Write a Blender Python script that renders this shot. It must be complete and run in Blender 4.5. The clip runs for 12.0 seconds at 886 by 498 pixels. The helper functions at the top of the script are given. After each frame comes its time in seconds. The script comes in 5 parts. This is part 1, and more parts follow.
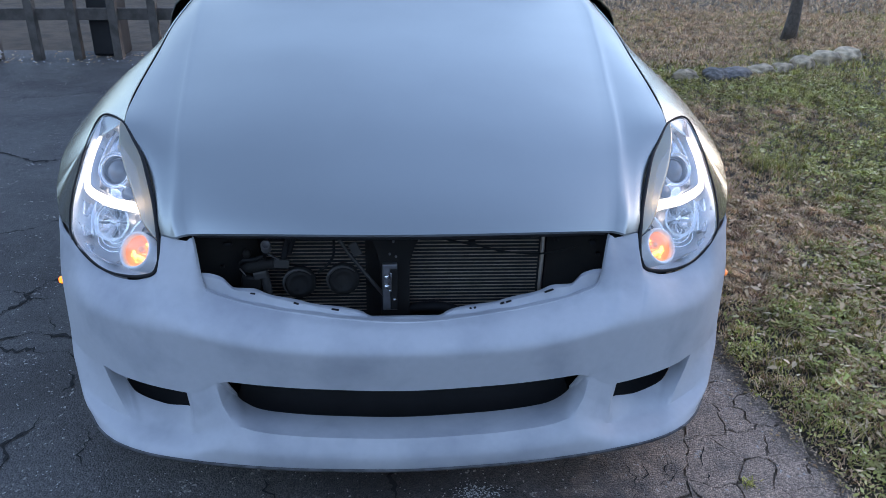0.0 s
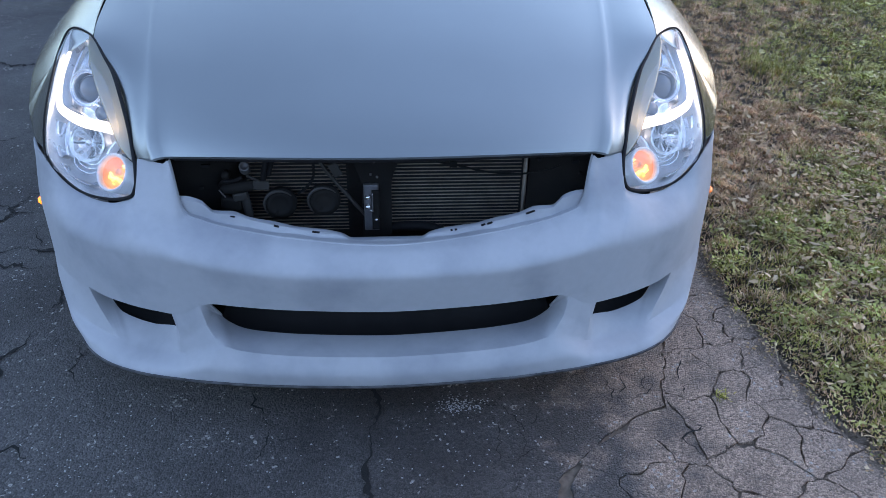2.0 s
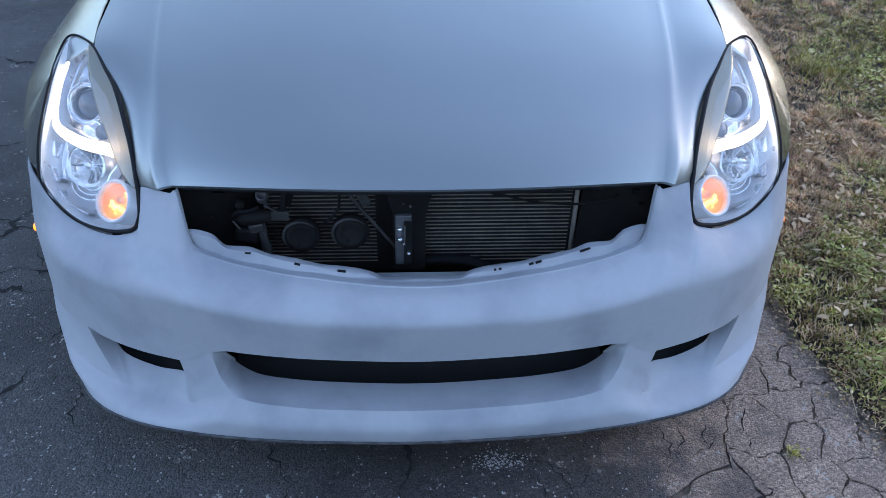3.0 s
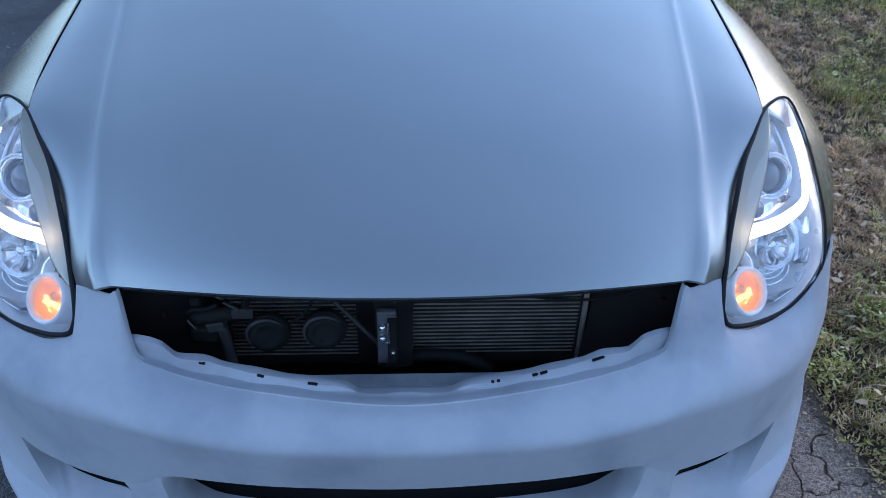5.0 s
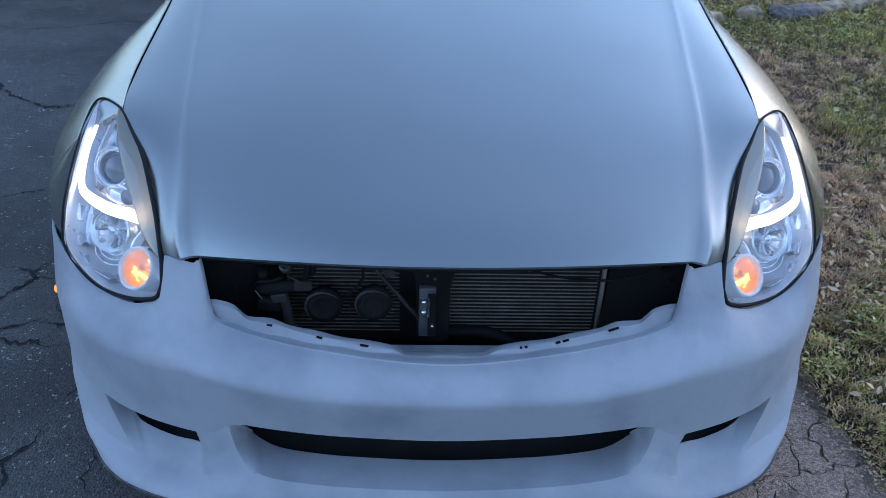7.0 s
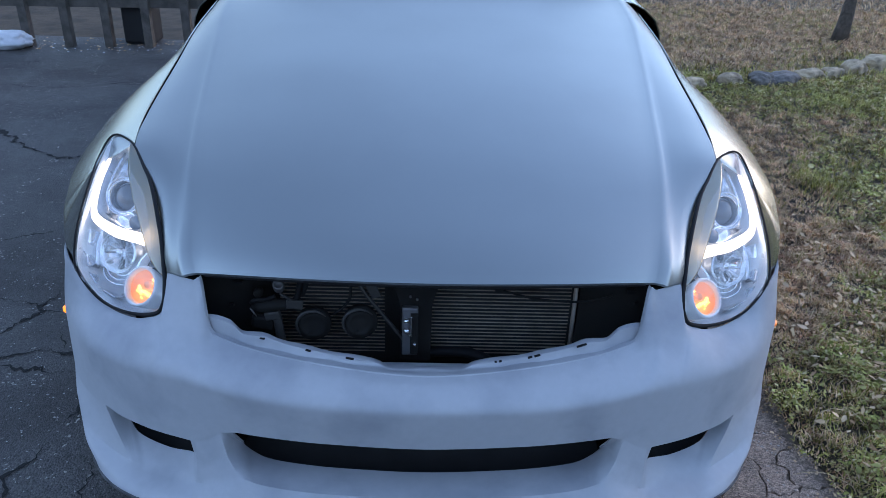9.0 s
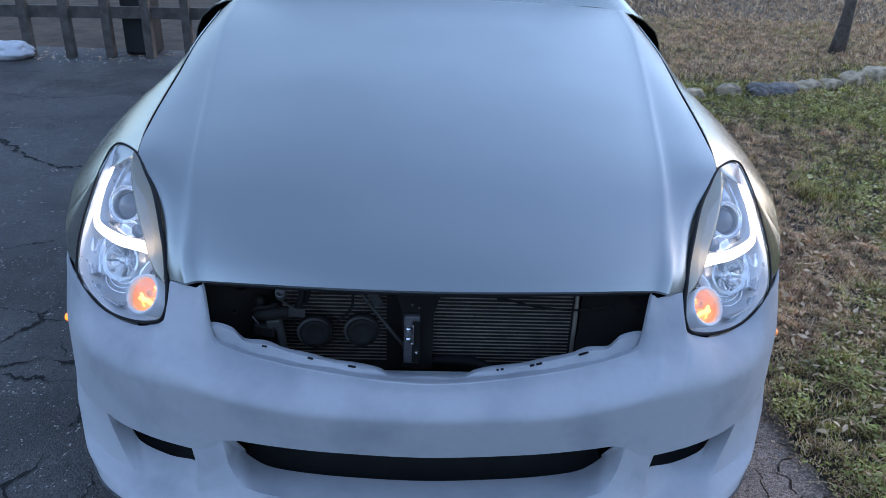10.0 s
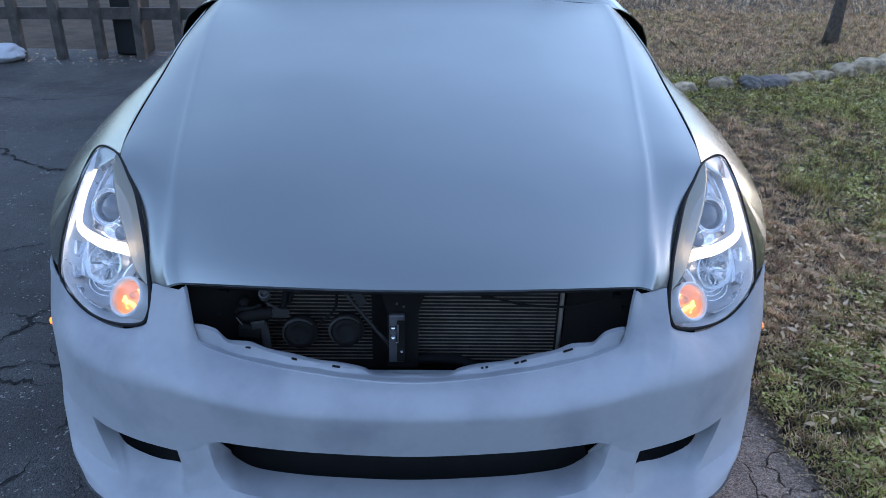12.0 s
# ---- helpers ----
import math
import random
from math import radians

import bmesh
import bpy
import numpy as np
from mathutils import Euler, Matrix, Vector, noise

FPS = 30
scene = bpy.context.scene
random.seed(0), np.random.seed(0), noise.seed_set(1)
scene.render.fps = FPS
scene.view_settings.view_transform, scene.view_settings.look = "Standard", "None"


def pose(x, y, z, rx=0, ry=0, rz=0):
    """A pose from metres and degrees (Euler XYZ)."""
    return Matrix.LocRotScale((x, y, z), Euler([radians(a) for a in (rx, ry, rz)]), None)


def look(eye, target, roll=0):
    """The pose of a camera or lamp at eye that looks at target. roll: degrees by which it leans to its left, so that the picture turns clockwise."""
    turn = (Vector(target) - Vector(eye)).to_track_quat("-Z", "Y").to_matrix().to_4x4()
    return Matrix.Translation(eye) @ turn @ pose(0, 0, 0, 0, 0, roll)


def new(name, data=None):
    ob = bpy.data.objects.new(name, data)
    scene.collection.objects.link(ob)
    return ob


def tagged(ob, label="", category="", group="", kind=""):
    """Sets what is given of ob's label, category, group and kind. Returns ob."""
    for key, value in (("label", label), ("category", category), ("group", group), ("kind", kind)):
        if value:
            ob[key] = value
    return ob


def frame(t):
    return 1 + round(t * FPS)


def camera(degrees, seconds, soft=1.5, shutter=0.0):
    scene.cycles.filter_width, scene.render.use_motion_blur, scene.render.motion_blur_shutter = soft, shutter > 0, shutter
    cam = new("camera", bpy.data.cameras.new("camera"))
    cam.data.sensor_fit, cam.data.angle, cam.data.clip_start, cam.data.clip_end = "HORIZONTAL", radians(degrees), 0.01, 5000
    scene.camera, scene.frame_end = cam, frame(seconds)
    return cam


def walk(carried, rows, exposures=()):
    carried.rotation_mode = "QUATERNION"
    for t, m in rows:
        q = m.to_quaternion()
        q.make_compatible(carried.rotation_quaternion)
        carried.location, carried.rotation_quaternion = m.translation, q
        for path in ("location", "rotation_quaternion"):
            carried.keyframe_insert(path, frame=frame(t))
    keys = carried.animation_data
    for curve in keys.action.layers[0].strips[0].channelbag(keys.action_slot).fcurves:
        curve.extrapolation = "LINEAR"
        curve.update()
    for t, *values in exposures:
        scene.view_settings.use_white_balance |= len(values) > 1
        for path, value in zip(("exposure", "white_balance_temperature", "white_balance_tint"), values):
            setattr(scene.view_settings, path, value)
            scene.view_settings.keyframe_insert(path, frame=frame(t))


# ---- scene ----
# camera
cam = camera(61.56, 12.0, soft=0.55)
PATH = [
    (0.0, -0.0317, -1.5334, 1.3042, 64.063, -1.309, -3.811),
    (0.5, -0.0291, -1.5405, 1.3093, 64.254, -1.363, -3.881),
    (1.0, -0.0236, -1.5444, 1.3074, 64.151, -1.302, -3.968),
    (1.2, 0.0150, -1.5230, 1.3240, 61.876, -0.882, -3.168),
    (1.5, -0.0200, -1.5250, 1.3368, 57.765, -1.329, -4.228),
    (1.8, 0.0150, -1.5010, 1.3560, 55.247, -1.068, -3.516),
    (2.0, 0.0077, -1.4987, 1.3544, 55.982, -1.268, -4.045),
    (2.5, 0.0463, -1.4351, 1.3491, 55.849, -1.339, -2.896),
    (2.8, 0.0170, -1.3250, 1.3460, 54.689, -1.143, -2.351),
    (3.0, -0.0320, -1.2672, 1.3313, 54.962, -1.087, -2.807),
    (3.2, -0.0200, -1.2070, 1.3400, 54.253, -0.406, -2.322),
    (3.5, -0.0303, -1.1575, 1.3408, 54.268, -0.723, -3.214),
    (3.7, -0.0205, -1.1212, 1.3330, 54.507, -1.110, -3.657),
    (5.3, 0.0106, -0.9661, 1.3726, 54.214, -1.413, -2.050),
    (5.5, 0.0200, -0.9906, 1.3688, 54.632, -1.541, -1.720),
    (6.0, 0.0470, -1.0615, 1.3571, 54.820, -1.822, -0.762),
    (6.5, -0.0177, -1.1321, 1.3687, 56.418, -1.769, -1.035),
    (7.0, -0.0542, -1.1989, 1.3815, 57.604, -1.601, -1.186),
    (7.5, -0.0056, -1.2913, 1.3794, 60.138, -1.752, -1.344),
    (9.5, -0.0216, -1.3600, 1.3640, 63.062, -2.036, -0.920),
    (10.0, -0.0240, -1.3640, 1.3633, 63.590, -2.078, -1.047),
    (10.5, -0.0085, -1.3664, 1.3650, 63.722, -1.997, -1.261),
    (11.0, 0.0081, -1.3588, 1.3643, 63.583, -1.862, -1.386),
    (11.5, 0.0154, -1.3609, 1.3640, 63.428, -1.652, -1.439),
    (12.0, 0.0092, -1.3602, 1.3661, 63.351, -1.436, -1.486),
]
walk(cam, [(t, pose(*p)) for t, *p in PATH], [(0.0, 2.3, 7510, 25), (1.5, 2.34, 7510, 25), (2.5, 2.4, 7460, 25), (3.5, 2.4, 7260, 23), (5.5, 2.1, 6610, 22), (7.0, 2.1, 6810, 22), (9.5, 2.16, 7110, 24), (12.0, 2.16, 7160, 24)])
# end camera

# ---- world, sun and exposure ----
SUN_AZ, SUN_EL = 59.0, 12.0      # degrees to the right of straight ahead, degrees above the horizon
world = bpy.data.worlds.new("sky")
scene.world = world
world.use_nodes = True
wn = world.node_tree.nodes
sky = wn.new("ShaderNodeTexSky")
sky.sky_type = "NISHITA"
sky.sun_disc = False
sky.sun_elevation, sky.sun_rotation = radians(SUN_EL), radians(SUN_AZ)
sky.air_density, sky.dust_density, sky.ozone_density = 1.0, 0.15, 2.5
wn["Background"].inputs["Strength"].default_value = 0.15
world.node_tree.links.new(sky.outputs[0], wn["Background"].inputs[0])
sun = new("sun", bpy.data.lights.new("sun", "SUN"))
sun.data.energy, sun.data.angle, sun.data.color = 0.14, radians(38), (1.0, 0.60, 0.34)
sun.matrix_world = look((0, 0, 0), (-math.sin(radians(SUN_AZ)), -math.cos(radians(SUN_AZ)), -math.tan(radians(SUN_EL))))


# ---- materials ----
def material(name, colour, rough=0.5, metal=0.0, tint=None, scale=8.0, fine=180.0, bump=0.0, fine_bump=0.0, coat=0.0, spread=0.0, spec=0.5, rough_var=0.08, stain=(0.38, 0.66), grain=0.12):
    """A surface with stains at one scale, grain at another, and relief. spread: the difference from piece to piece."""
    m = bpy.data.materials.new(name)
    m.use_nodes = True
    n, l = m.node_tree.nodes, m.node_tree.links
    p = n["Principled BSDF"]
    p.inputs["Metallic"].default_value = metal
    p.inputs["Coat Weight"].default_value = coat
    p.inputs["Coat Roughness"].default_value = 0.06
    p.inputs["Specular IOR Level"].default_value = spec
    co = n.new("ShaderNodeTexCoord")
    big, small = n.new("ShaderNodeTexNoise"), n.new("ShaderNodeTexNoise")
    for t, s, d in ((big, scale, 5.0), (small, fine, 2.0)):
        t.inputs["Scale"].default_value, t.inputs["Detail"].default_value = s, d
        l.new(co.outputs["Object"], t.inputs["Vector"])
    tint = tint or tuple(c * 0.8 for c in colour)
    mix = n.new("ShaderNodeMix")
    mix.data_type = "RGBA"
    mix.inputs["A"].default_value, mix.inputs["B"].default_value = (*colour, 1), (*tint, 1)
    ramp = n.new("ShaderNodeMapRange")
    ramp.inputs["From Min"].default_value, ramp.inputs["From Max"].default_value = stain
    l.new(big.outputs["Fac"], ramp.inputs["Value"])
    l.new(ramp.outputs["Result"], mix.inputs["Factor"])
    hsv = n.new("ShaderNodeHueSaturation")
    value = n.new("ShaderNodeMapRange")
    value.inputs["To Min"].default_value, value.inputs["To Max"].default_value = 1 - grain, 1 + grain
    l.new(small.outputs["Fac"], value.inputs["Value"])
    if spread:
        info = n.new("ShaderNodeObjectInfo")
        piece = n.new("ShaderNodeMapRange")
        piece.inputs["To Min"].default_value, piece.inputs["To Max"].default_value = 1 - spread, 1 + spread
        times = n.new("ShaderNodeMath")
        times.operation = "MULTIPLY"
        l.new(info.outputs["Random"], piece.inputs["Value"])
        l.new(piece.outputs["Result"], times.inputs[0])
        l.new(value.outputs["Result"], times.inputs[1])
        l.new(times.outputs[0], hsv.inputs["Value"])
    else:
        l.new(value.outputs["Result"], hsv.inputs["Value"])
    l.new(mix.outputs["Result"], hsv.inputs["Color"])
    l.new(hsv.outputs["Color"], p.inputs["Base Color"])
    r = n.new("ShaderNodeMapRange")
    r.inputs["To Min"].default_value, r.inputs["To Max"].default_value = max(0.02, rough - rough_var), min(1, rough + rough_var)
    l.new(big.outputs["Fac"], r.inputs["Value"])
    l.new(r.outputs["Result"], p.inputs["Roughness"])
    if bump or fine_bump:
        b1, b2 = n.new("ShaderNodeBump"), n.new("ShaderNodeBump")
        b1.inputs["Strength"].default_value, b2.inputs["Strength"].default_value = min(1, bump), min(1, fine_bump)
        b1.inputs["Distance"].default_value, b2.inputs["Distance"].default_value = 0.02, 0.003
        l.new(big.outputs["Fac"], b1.inputs["Height"])
        l.new(small.outputs["Fac"], b2.inputs["Height"])
        l.new(b1.outputs["Normal"], b2.inputs["Normal"])
        l.new(b2.outputs["Normal"], p.inputs["Normal"])
    return m


def island_material(name, colours, rough=0.7, light=0.0, clumps=0.0, turn=0.0):
    """For many small leaves in one mesh: each takes a colour of its own."""
    m = bpy.data.materials.new(name)
    m.use_nodes = True
    n, l = m.node_tree.nodes, m.node_tree.links
    p = n["Principled BSDF"]
    p.inputs["Roughness"].default_value = rough
    p.inputs["Specular IOR Level"].default_value = 0.15
    p.inputs["Subsurface Weight"].default_value = light
    geo, ramp = n.new("ShaderNodeNewGeometry"), n.new("ShaderNodeValToRGB")
    while len(ramp.color_ramp.elements) < len(colours):
        ramp.color_ramp.elements.new(0.5)
    for i, (e, c) in enumerate(zip(ramp.color_ramp.elements, colours)):
        e.position, e.color = i / (len(colours) - 1), (*c, 1)
    l.new(geo.outputs["Random Per Island"], ramp.inputs["Fac"])
    out = ramp.outputs["Color"]
    if clumps:
        co, patch, value, hue, hsv = n.new("ShaderNodeTexCoord"), n.new("ShaderNodeTexNoise"), n.new("ShaderNodeMapRange"), n.new("ShaderNodeMapRange"), n.new("ShaderNodeHueSaturation")
        patch.inputs["Scale"].default_value, patch.inputs["Detail"].default_value = 13.0, 6.0
        for r, amount, middle in ((value, clumps, 1.0), (hue, turn, 0.5)):
            r.inputs["From Min"].default_value, r.inputs["From Max"].default_value = 0.34, 0.66
            r.inputs["To Min"].default_value, r.inputs["To Max"].default_value = middle - amount, middle + amount
        l.new(co.outputs["Object"], patch.inputs["Vector"])
        l.new(patch.outputs["Fac"], value.inputs["Value"])
        l.new(patch.outputs["Color"], hue.inputs["Value"])
        l.new(value.outputs["Result"], hsv.inputs["Value"])
        l.new(hue.outputs["Result"], hsv.inputs["Hue"])
        l.new(out, hsv.inputs["Color"])
        out = hsv.outputs["Color"]
    l.new(out, p.inputs["Base Color"])
    return m


def glowing(name, colour, strength):
    m = bpy.data.materials.new(name)
    m.use_nodes = True
    p = m.node_tree.nodes["Principled BSDF"]
    p.inputs["Base Color"].default_value = (*colour, 1)
    p.inputs["Emission Color"].default_value = (*colour, 1)
    p.inputs["Emission Strength"].default_value = strength
    p.inputs["Roughness"].default_value = 0.4
    return m


def clear(name, tint=(1, 1, 1), gloss=1.0, rough=0.02, haze=0.0):
    """Thin clear plastic or glass: see-through, with a Fresnel gloss."""
    m = bpy.data.materials.new(name)
    m.use_nodes = True
    n, l = m.node_tree.nodes, m.node_tree.links
    n.remove(n["Principled BSDF"])
    thin, shine, mix, edge = n.new("ShaderNodeBsdfTransparent"), n.new("ShaderNodeBsdfGlossy"), n.new("ShaderNodeMixShader"), n.new("ShaderNodeLayerWeight")
    power, amount = n.new("ShaderNodeMath"), n.new("ShaderNodeMapRange")
    thin.inputs["Color"].default_value = (*tint, 1)
    shine.inputs["Roughness"].default_value = rough
    shine.inputs["Color"].default_value = (gloss, gloss, gloss, 1)
    edge.inputs["Blend"].default_value = 0.5
    power.operation = "POWER"
    power.inputs[1].default_value = 5.0
    amount.inputs["To Min"].default_value, amount.inputs["To Max"].default_value = 0.045, 0.9
    l.new(edge.outputs["Facing"], power.inputs[0])
    l.new(power.outputs[0], amount.inputs["Value"])
    l.new(amount.outputs["Result"], mix.inputs[0])
    l.new(thin.outputs[0], mix.inputs[1])
    l.new(shine.outputs[0], mix.inputs[2])
    out = mix.outputs[0]
    if haze:
        # a thin diffuse layer that pales what lies behind
        dull, over = n.new("ShaderNodeBsdfDiffuse"), n.new("ShaderNodeMixShader")
        dull.inputs["Color"].default_value = (0.8, 0.8, 0.8, 1)
        over.inputs[0].default_value = haze
        l.new(out, over.inputs[1])
        l.new(dull.outputs[0], over.inputs[2])
        out = over.outputs[0]
    l.new(out, n["Material Output"].inputs["Surface"])
    return m


def asphalt_material(name, colour, tint, worn):
    """Old asphalt: stones of a few millimetres in dark binder, pale chips, broad stains; towards the lawn the dark seal has worn off."""
    m = bpy.data.materials.new(name)
    m.use_nodes = True
    n, l = m.node_tree.nodes, m.node_tree.links
    p = n["Principled BSDF"]
    p.inputs["Specular IOR Level"].default_value = 0.45
    co = n.new("ShaderNodeTexCoord")

    def tex(kind, scale, detail=2.0):
        t = n.new("ShaderNodeTex" + kind)
        t.inputs["Scale"].default_value = scale
        if kind == "Noise":
            t.inputs["Detail"].default_value = detail
        l.new(co.outputs["Object"], t.inputs["Vector"])
        return t

    def ranged(socket, a, b, lo=0.0, hi=1.0):
        r = n.new("ShaderNodeMapRange")
        for key, v in (("From Min", a), ("From Max", b), ("To Min", lo), ("To Max", hi)):
            r.inputs[key].default_value = v
        l.new(socket, r.inputs["Value"])
        return r.outputs["Result"]

    def mixed(factor, a, b):
        x = n.new("ShaderNodeMix")
        x.data_type = "RGBA"
        l.new(factor, x.inputs["Factor"])
        for key, v in (("A", a), ("B", b)):
            if isinstance(v, tuple):
                x.inputs[key].default_value = (*v, 1)
            else:
                l.new(v, x.inputs[key])
        return x.outputs["Result"]

    def math_(op, a, b):
        x = n.new("ShaderNodeMath")
        x.operation = op
        for i, v in enumerate((a, b)):
            if isinstance(v, float):
                x.inputs[i].default_value = v
            else:
                l.new(v, x.inputs[i])
        return x.outputs[0]
    stain, blotch, stones, chips, pits = tex("Noise", 1.7, 6.0), tex("Noise", 9.0, 5.0), tex("Voronoi", 210.0), tex("Voronoi", 150.0), tex("Noise", 330.0, 3.0)
    base = mixed(ranged(stain.outputs["Fac"], 0.43, 0.60), colour, tint)
    axis = n.new("ShaderNodeSeparateXYZ")
    l.new(co.outputs["Object"], axis.inputs[0])
    base = mixed(ranged(math_("ADD", axis.outputs[0], blotch.outputs["Fac"]), 0.92, 1.30), base, worn)
    one = n.new("ShaderNodeSeparateColor")
    l.new(stones.outputs["Color"], one.inputs[0])
    grain = math_("MULTIPLY", ranged(one.outputs[0], 0.0, 1.0, 0.55, 1.5), ranged(blotch.outputs["Fac"], 0.3, 0.7, 0.8, 1.2))
    grain = math_("MULTIPLY", grain, ranged(pits.outputs["Fac"], 0.35, 0.65, 0.55, 1.35))
    hsv = n.new("ShaderNodeHueSaturation")
    l.new(base, hsv.inputs["Color"])
    l.new(grain, hsv.inputs["Value"])
    two = n.new("ShaderNodeSeparateColor")
    l.new(chips.outputs["Color"], two.inputs[0])
    pale = ranged(math_("MULTIPLY", two.outputs[1], ranged(blotch.outputs["Fac"], 0.35, 0.65, 0.86, 1.04)), 0.955, 0.985, 0.0, 0.8)
    l.new(mixed(pale, hsv.outputs["Color"], (0.40, 0.37, 0.33)), p.inputs["Base Color"])
    l.new(ranged(blotch.outputs["Fac"], 0.3, 0.7, 0.50, 0.76), p.inputs["Roughness"])
    b1, b2 = n.new("ShaderNodeBump"), n.new("ShaderNodeBump")
    b1.inputs["Strength"].default_value, b1.inputs["Distance"].default_value = 0.75, 0.004
    b2.inputs["Strength"].default_value, b2.inputs["Distance"].default_value = 0.6, 0.004
    l.new(stones.outputs["Distance"], b1.inputs["Height"])
    b1.invert = True
    l.new(pits.outputs["Fac"], b2.inputs["Height"])
    l.new(b1.outputs["Normal"], b2.inputs["Normal"])
    l.new(b2.outputs["Normal"], p.inputs["Normal"])
    return m


PAINT = material("silver_paint", (0.358, 0.378, 0.352), 0.26, 1.0, (0.332, 0.357, 0.328), 3.0, 400.0, rough_var=0.03, grain=0.015)
HOOD_PAINT = material("dusty_silver_paint", (0.334, 0.357, 0.350), 0.36, 0.92, (0.316, 0.338, 0.332), 2.2, 400.0, rough_var=0.05, grain=0.015)
PRIMER = material("sanded_white_primer", (0.43, 0.44, 0.455), 0.62, 0.0, (0.315, 0.328, 0.352), 5.2, 60.0, fine_bump=0.03, stain=(0.48, 0.70), grain=0.05)
LIP = material("scuffed_grey_edge", (0.10, 0.10, 0.105), 0.7, 0.0, (0.03, 0.03, 0.032), 26, 200, fine_bump=0.5)
BLACK = material("black_plastic", (0.008, 0.008, 0.009), 0.7, 0.0, scale=12, spec=0.25)
RUBBER = material("black_rubber", (0.010, 0.010, 0.011), 0.65, 0.0, scale=20, spec=0.25)
STEEL = material("grey_steel", (0.16, 0.16, 0.17), 0.5, 0.5, scale=20)
BEAM = material("pale_grey_plastic", (0.42, 0.45, 0.46), 0.55, 0.0, (0.30, 0.32, 0.34), 14, fine_bump=0.2)
TUBE = material("dull_aluminium", (0.40, 0.345, 0.29), 0.55, 0.3, (0.28, 0.24, 0.20), 25)
ROD = material("dull_painted_steel", (0.055, 0.052, 0.05), 0.6, 0.2, scale=20)
FIN = material("dark_fins", (0.016, 0.015, 0.015), 0.7, 0.3, scale=30, fine=900, fine_bump=0.6)
DUSTY = material("dusty_black_paint", (0.008, 0.0078, 0.0078), 0.75, 0.0, (0.016, 0.0145, 0.013), 9, spec=0.25)
CHROME = material("chrome_reflector", (0.86, 0.88, 0.90), 0.15, 0.90, (0.76, 0.78, 0.81), 6, rough_var=0.05)
SATIN = material("satin_chrome_housing", (0.86, 0.88, 0.90), 0.30, 0.50, (0.72, 0.75, 0.79), 22, rough_var=0.10)
WHITE_PLASTIC = material("white_plastic", (0.92, 0.93, 0.93), 0.35, 0.0, scale=10)
# projector glass; also the painted shade and dark reflections in the housing
DARK_LENS_AND_SHADE = material("dark_lens_and_painted_shade", (0.10, 0.115, 0.135), 0.12, 0.0, coat=1.0, rough_var=0.02)
EYELID = material("silver_film", (0.352, 0.378, 0.348), 0.24, 0.9, (0.332, 0.357, 0.328), 3.0, 400.0, rough_var=0.03, grain=0.015)
film = EYELID.node_tree
film_glow, film_mix = film.nodes.new("ShaderNodeBsdfTranslucent"), film.nodes.new("ShaderNodeMixShader")
film_glow.inputs["Color"].default_value = (1.0, 0.80, 0.46, 1)
film_mix.inputs[0].default_value = 0.35
film.links.new(film.nodes["Principled BSDF"].outputs[0], film_mix.inputs[1])
film.links.new(film_glow.outputs[0], film_mix.inputs[2])
film.links.new(film_mix.outputs[0], film.nodes["Material Output"].inputs["Surface"])
LED = glowing("white_light_strip", (1.0, 0.96, 0.89), 1.0)
AMBER = glowing("amber_lamp", (0.92, 0.54, 0.36), 0.030)
# emission for the bulb's reflections in the turn lamp
AMBER_GLINT = glowing("amber_bulb_glint", (1.0, 0.60, 0.16), 0.9)
DIM_MARKER = glowing("dim_amber_marker", (1.0, 0.26, 0.05), 0.10)
MARKER = glowing("amber_marker", (1.0, 0.20, 0.012), 0.6)
LENS = clear("clear_lens", haze=0.13)
AMBER_GLASS = clear("amber_glass", (1.0, 0.86, 0.76))
GLASS = material("tinted_car_glass", (0.02, 0.025, 0.03), 0.05, 0.0, coat=1.0, rough_var=0.02)
TYRE = material("tyre_rubber", (0.02, 0.02, 0.02), 0.8, scale=30, bump=0.1)
ASPHALT = asphalt_material("old_asphalt", (0.082, 0.075, 0.070), (0.046, 0.040, 0.037), (0.30, 0.205, 0.150))
CRACK = material("crack_black", (0.012, 0.011, 0.010), 0.95, scale=30, fine=300, fine_bump=0.8)
SOIL = material("soil", (0.085, 0.056, 0.032), 0.95, 0, (0.045, 0.032, 0.02), 6, 90, 0.6, 1.0)
LAWN_SOIL = material("lawn_soil", (0.075, 0.052, 0.030), 0.95, 0, (0.035, 0.027, 0.015), 3, 70, 0.6, 1.0)
DEBRIS = material("crumbled_asphalt", (0.20, 0.145, 0.105), 0.9, 0, (0.11, 0.08, 0.058), 60)
CHIP = material("stone_chip", (0.42, 0.41, 0.39), 0.8, 0, scale=40)
STONE = material("field_stone", (0.54, 0.40, 0.26), 0.85, 0, (0.20, 0.15, 0.10), 11, 90, 0.8, 1.0, spread=0.3, stain=(0.42, 0.62), grain=0.3)
SLATE = material("blue_grey_stone", (0.19, 0.165, 0.145), 0.8, 0, (0.07, 0.064, 0.06), 14, 90, 1.0, 1.0, grain=0.3)
WOOD = material("weathered_wood", (0.12, 0.10, 0.085), 0.85, 0, (0.07, 0.06, 0.05), 14, 120, 0.4, 0.5)
BARK = material("bark", (0.11, 0.085, 0.065), 0.9, 0, (0.06, 0.048, 0.038), 25, 120, 1.0, 0.8)
BAG = material("white_plastic_bag", (0.72, 0.73, 0.76), 0.4, 0, scale=9, bump=0.8)
BIN = material("black_bin_plastic", (0.018, 0.018, 0.02), 0.5)
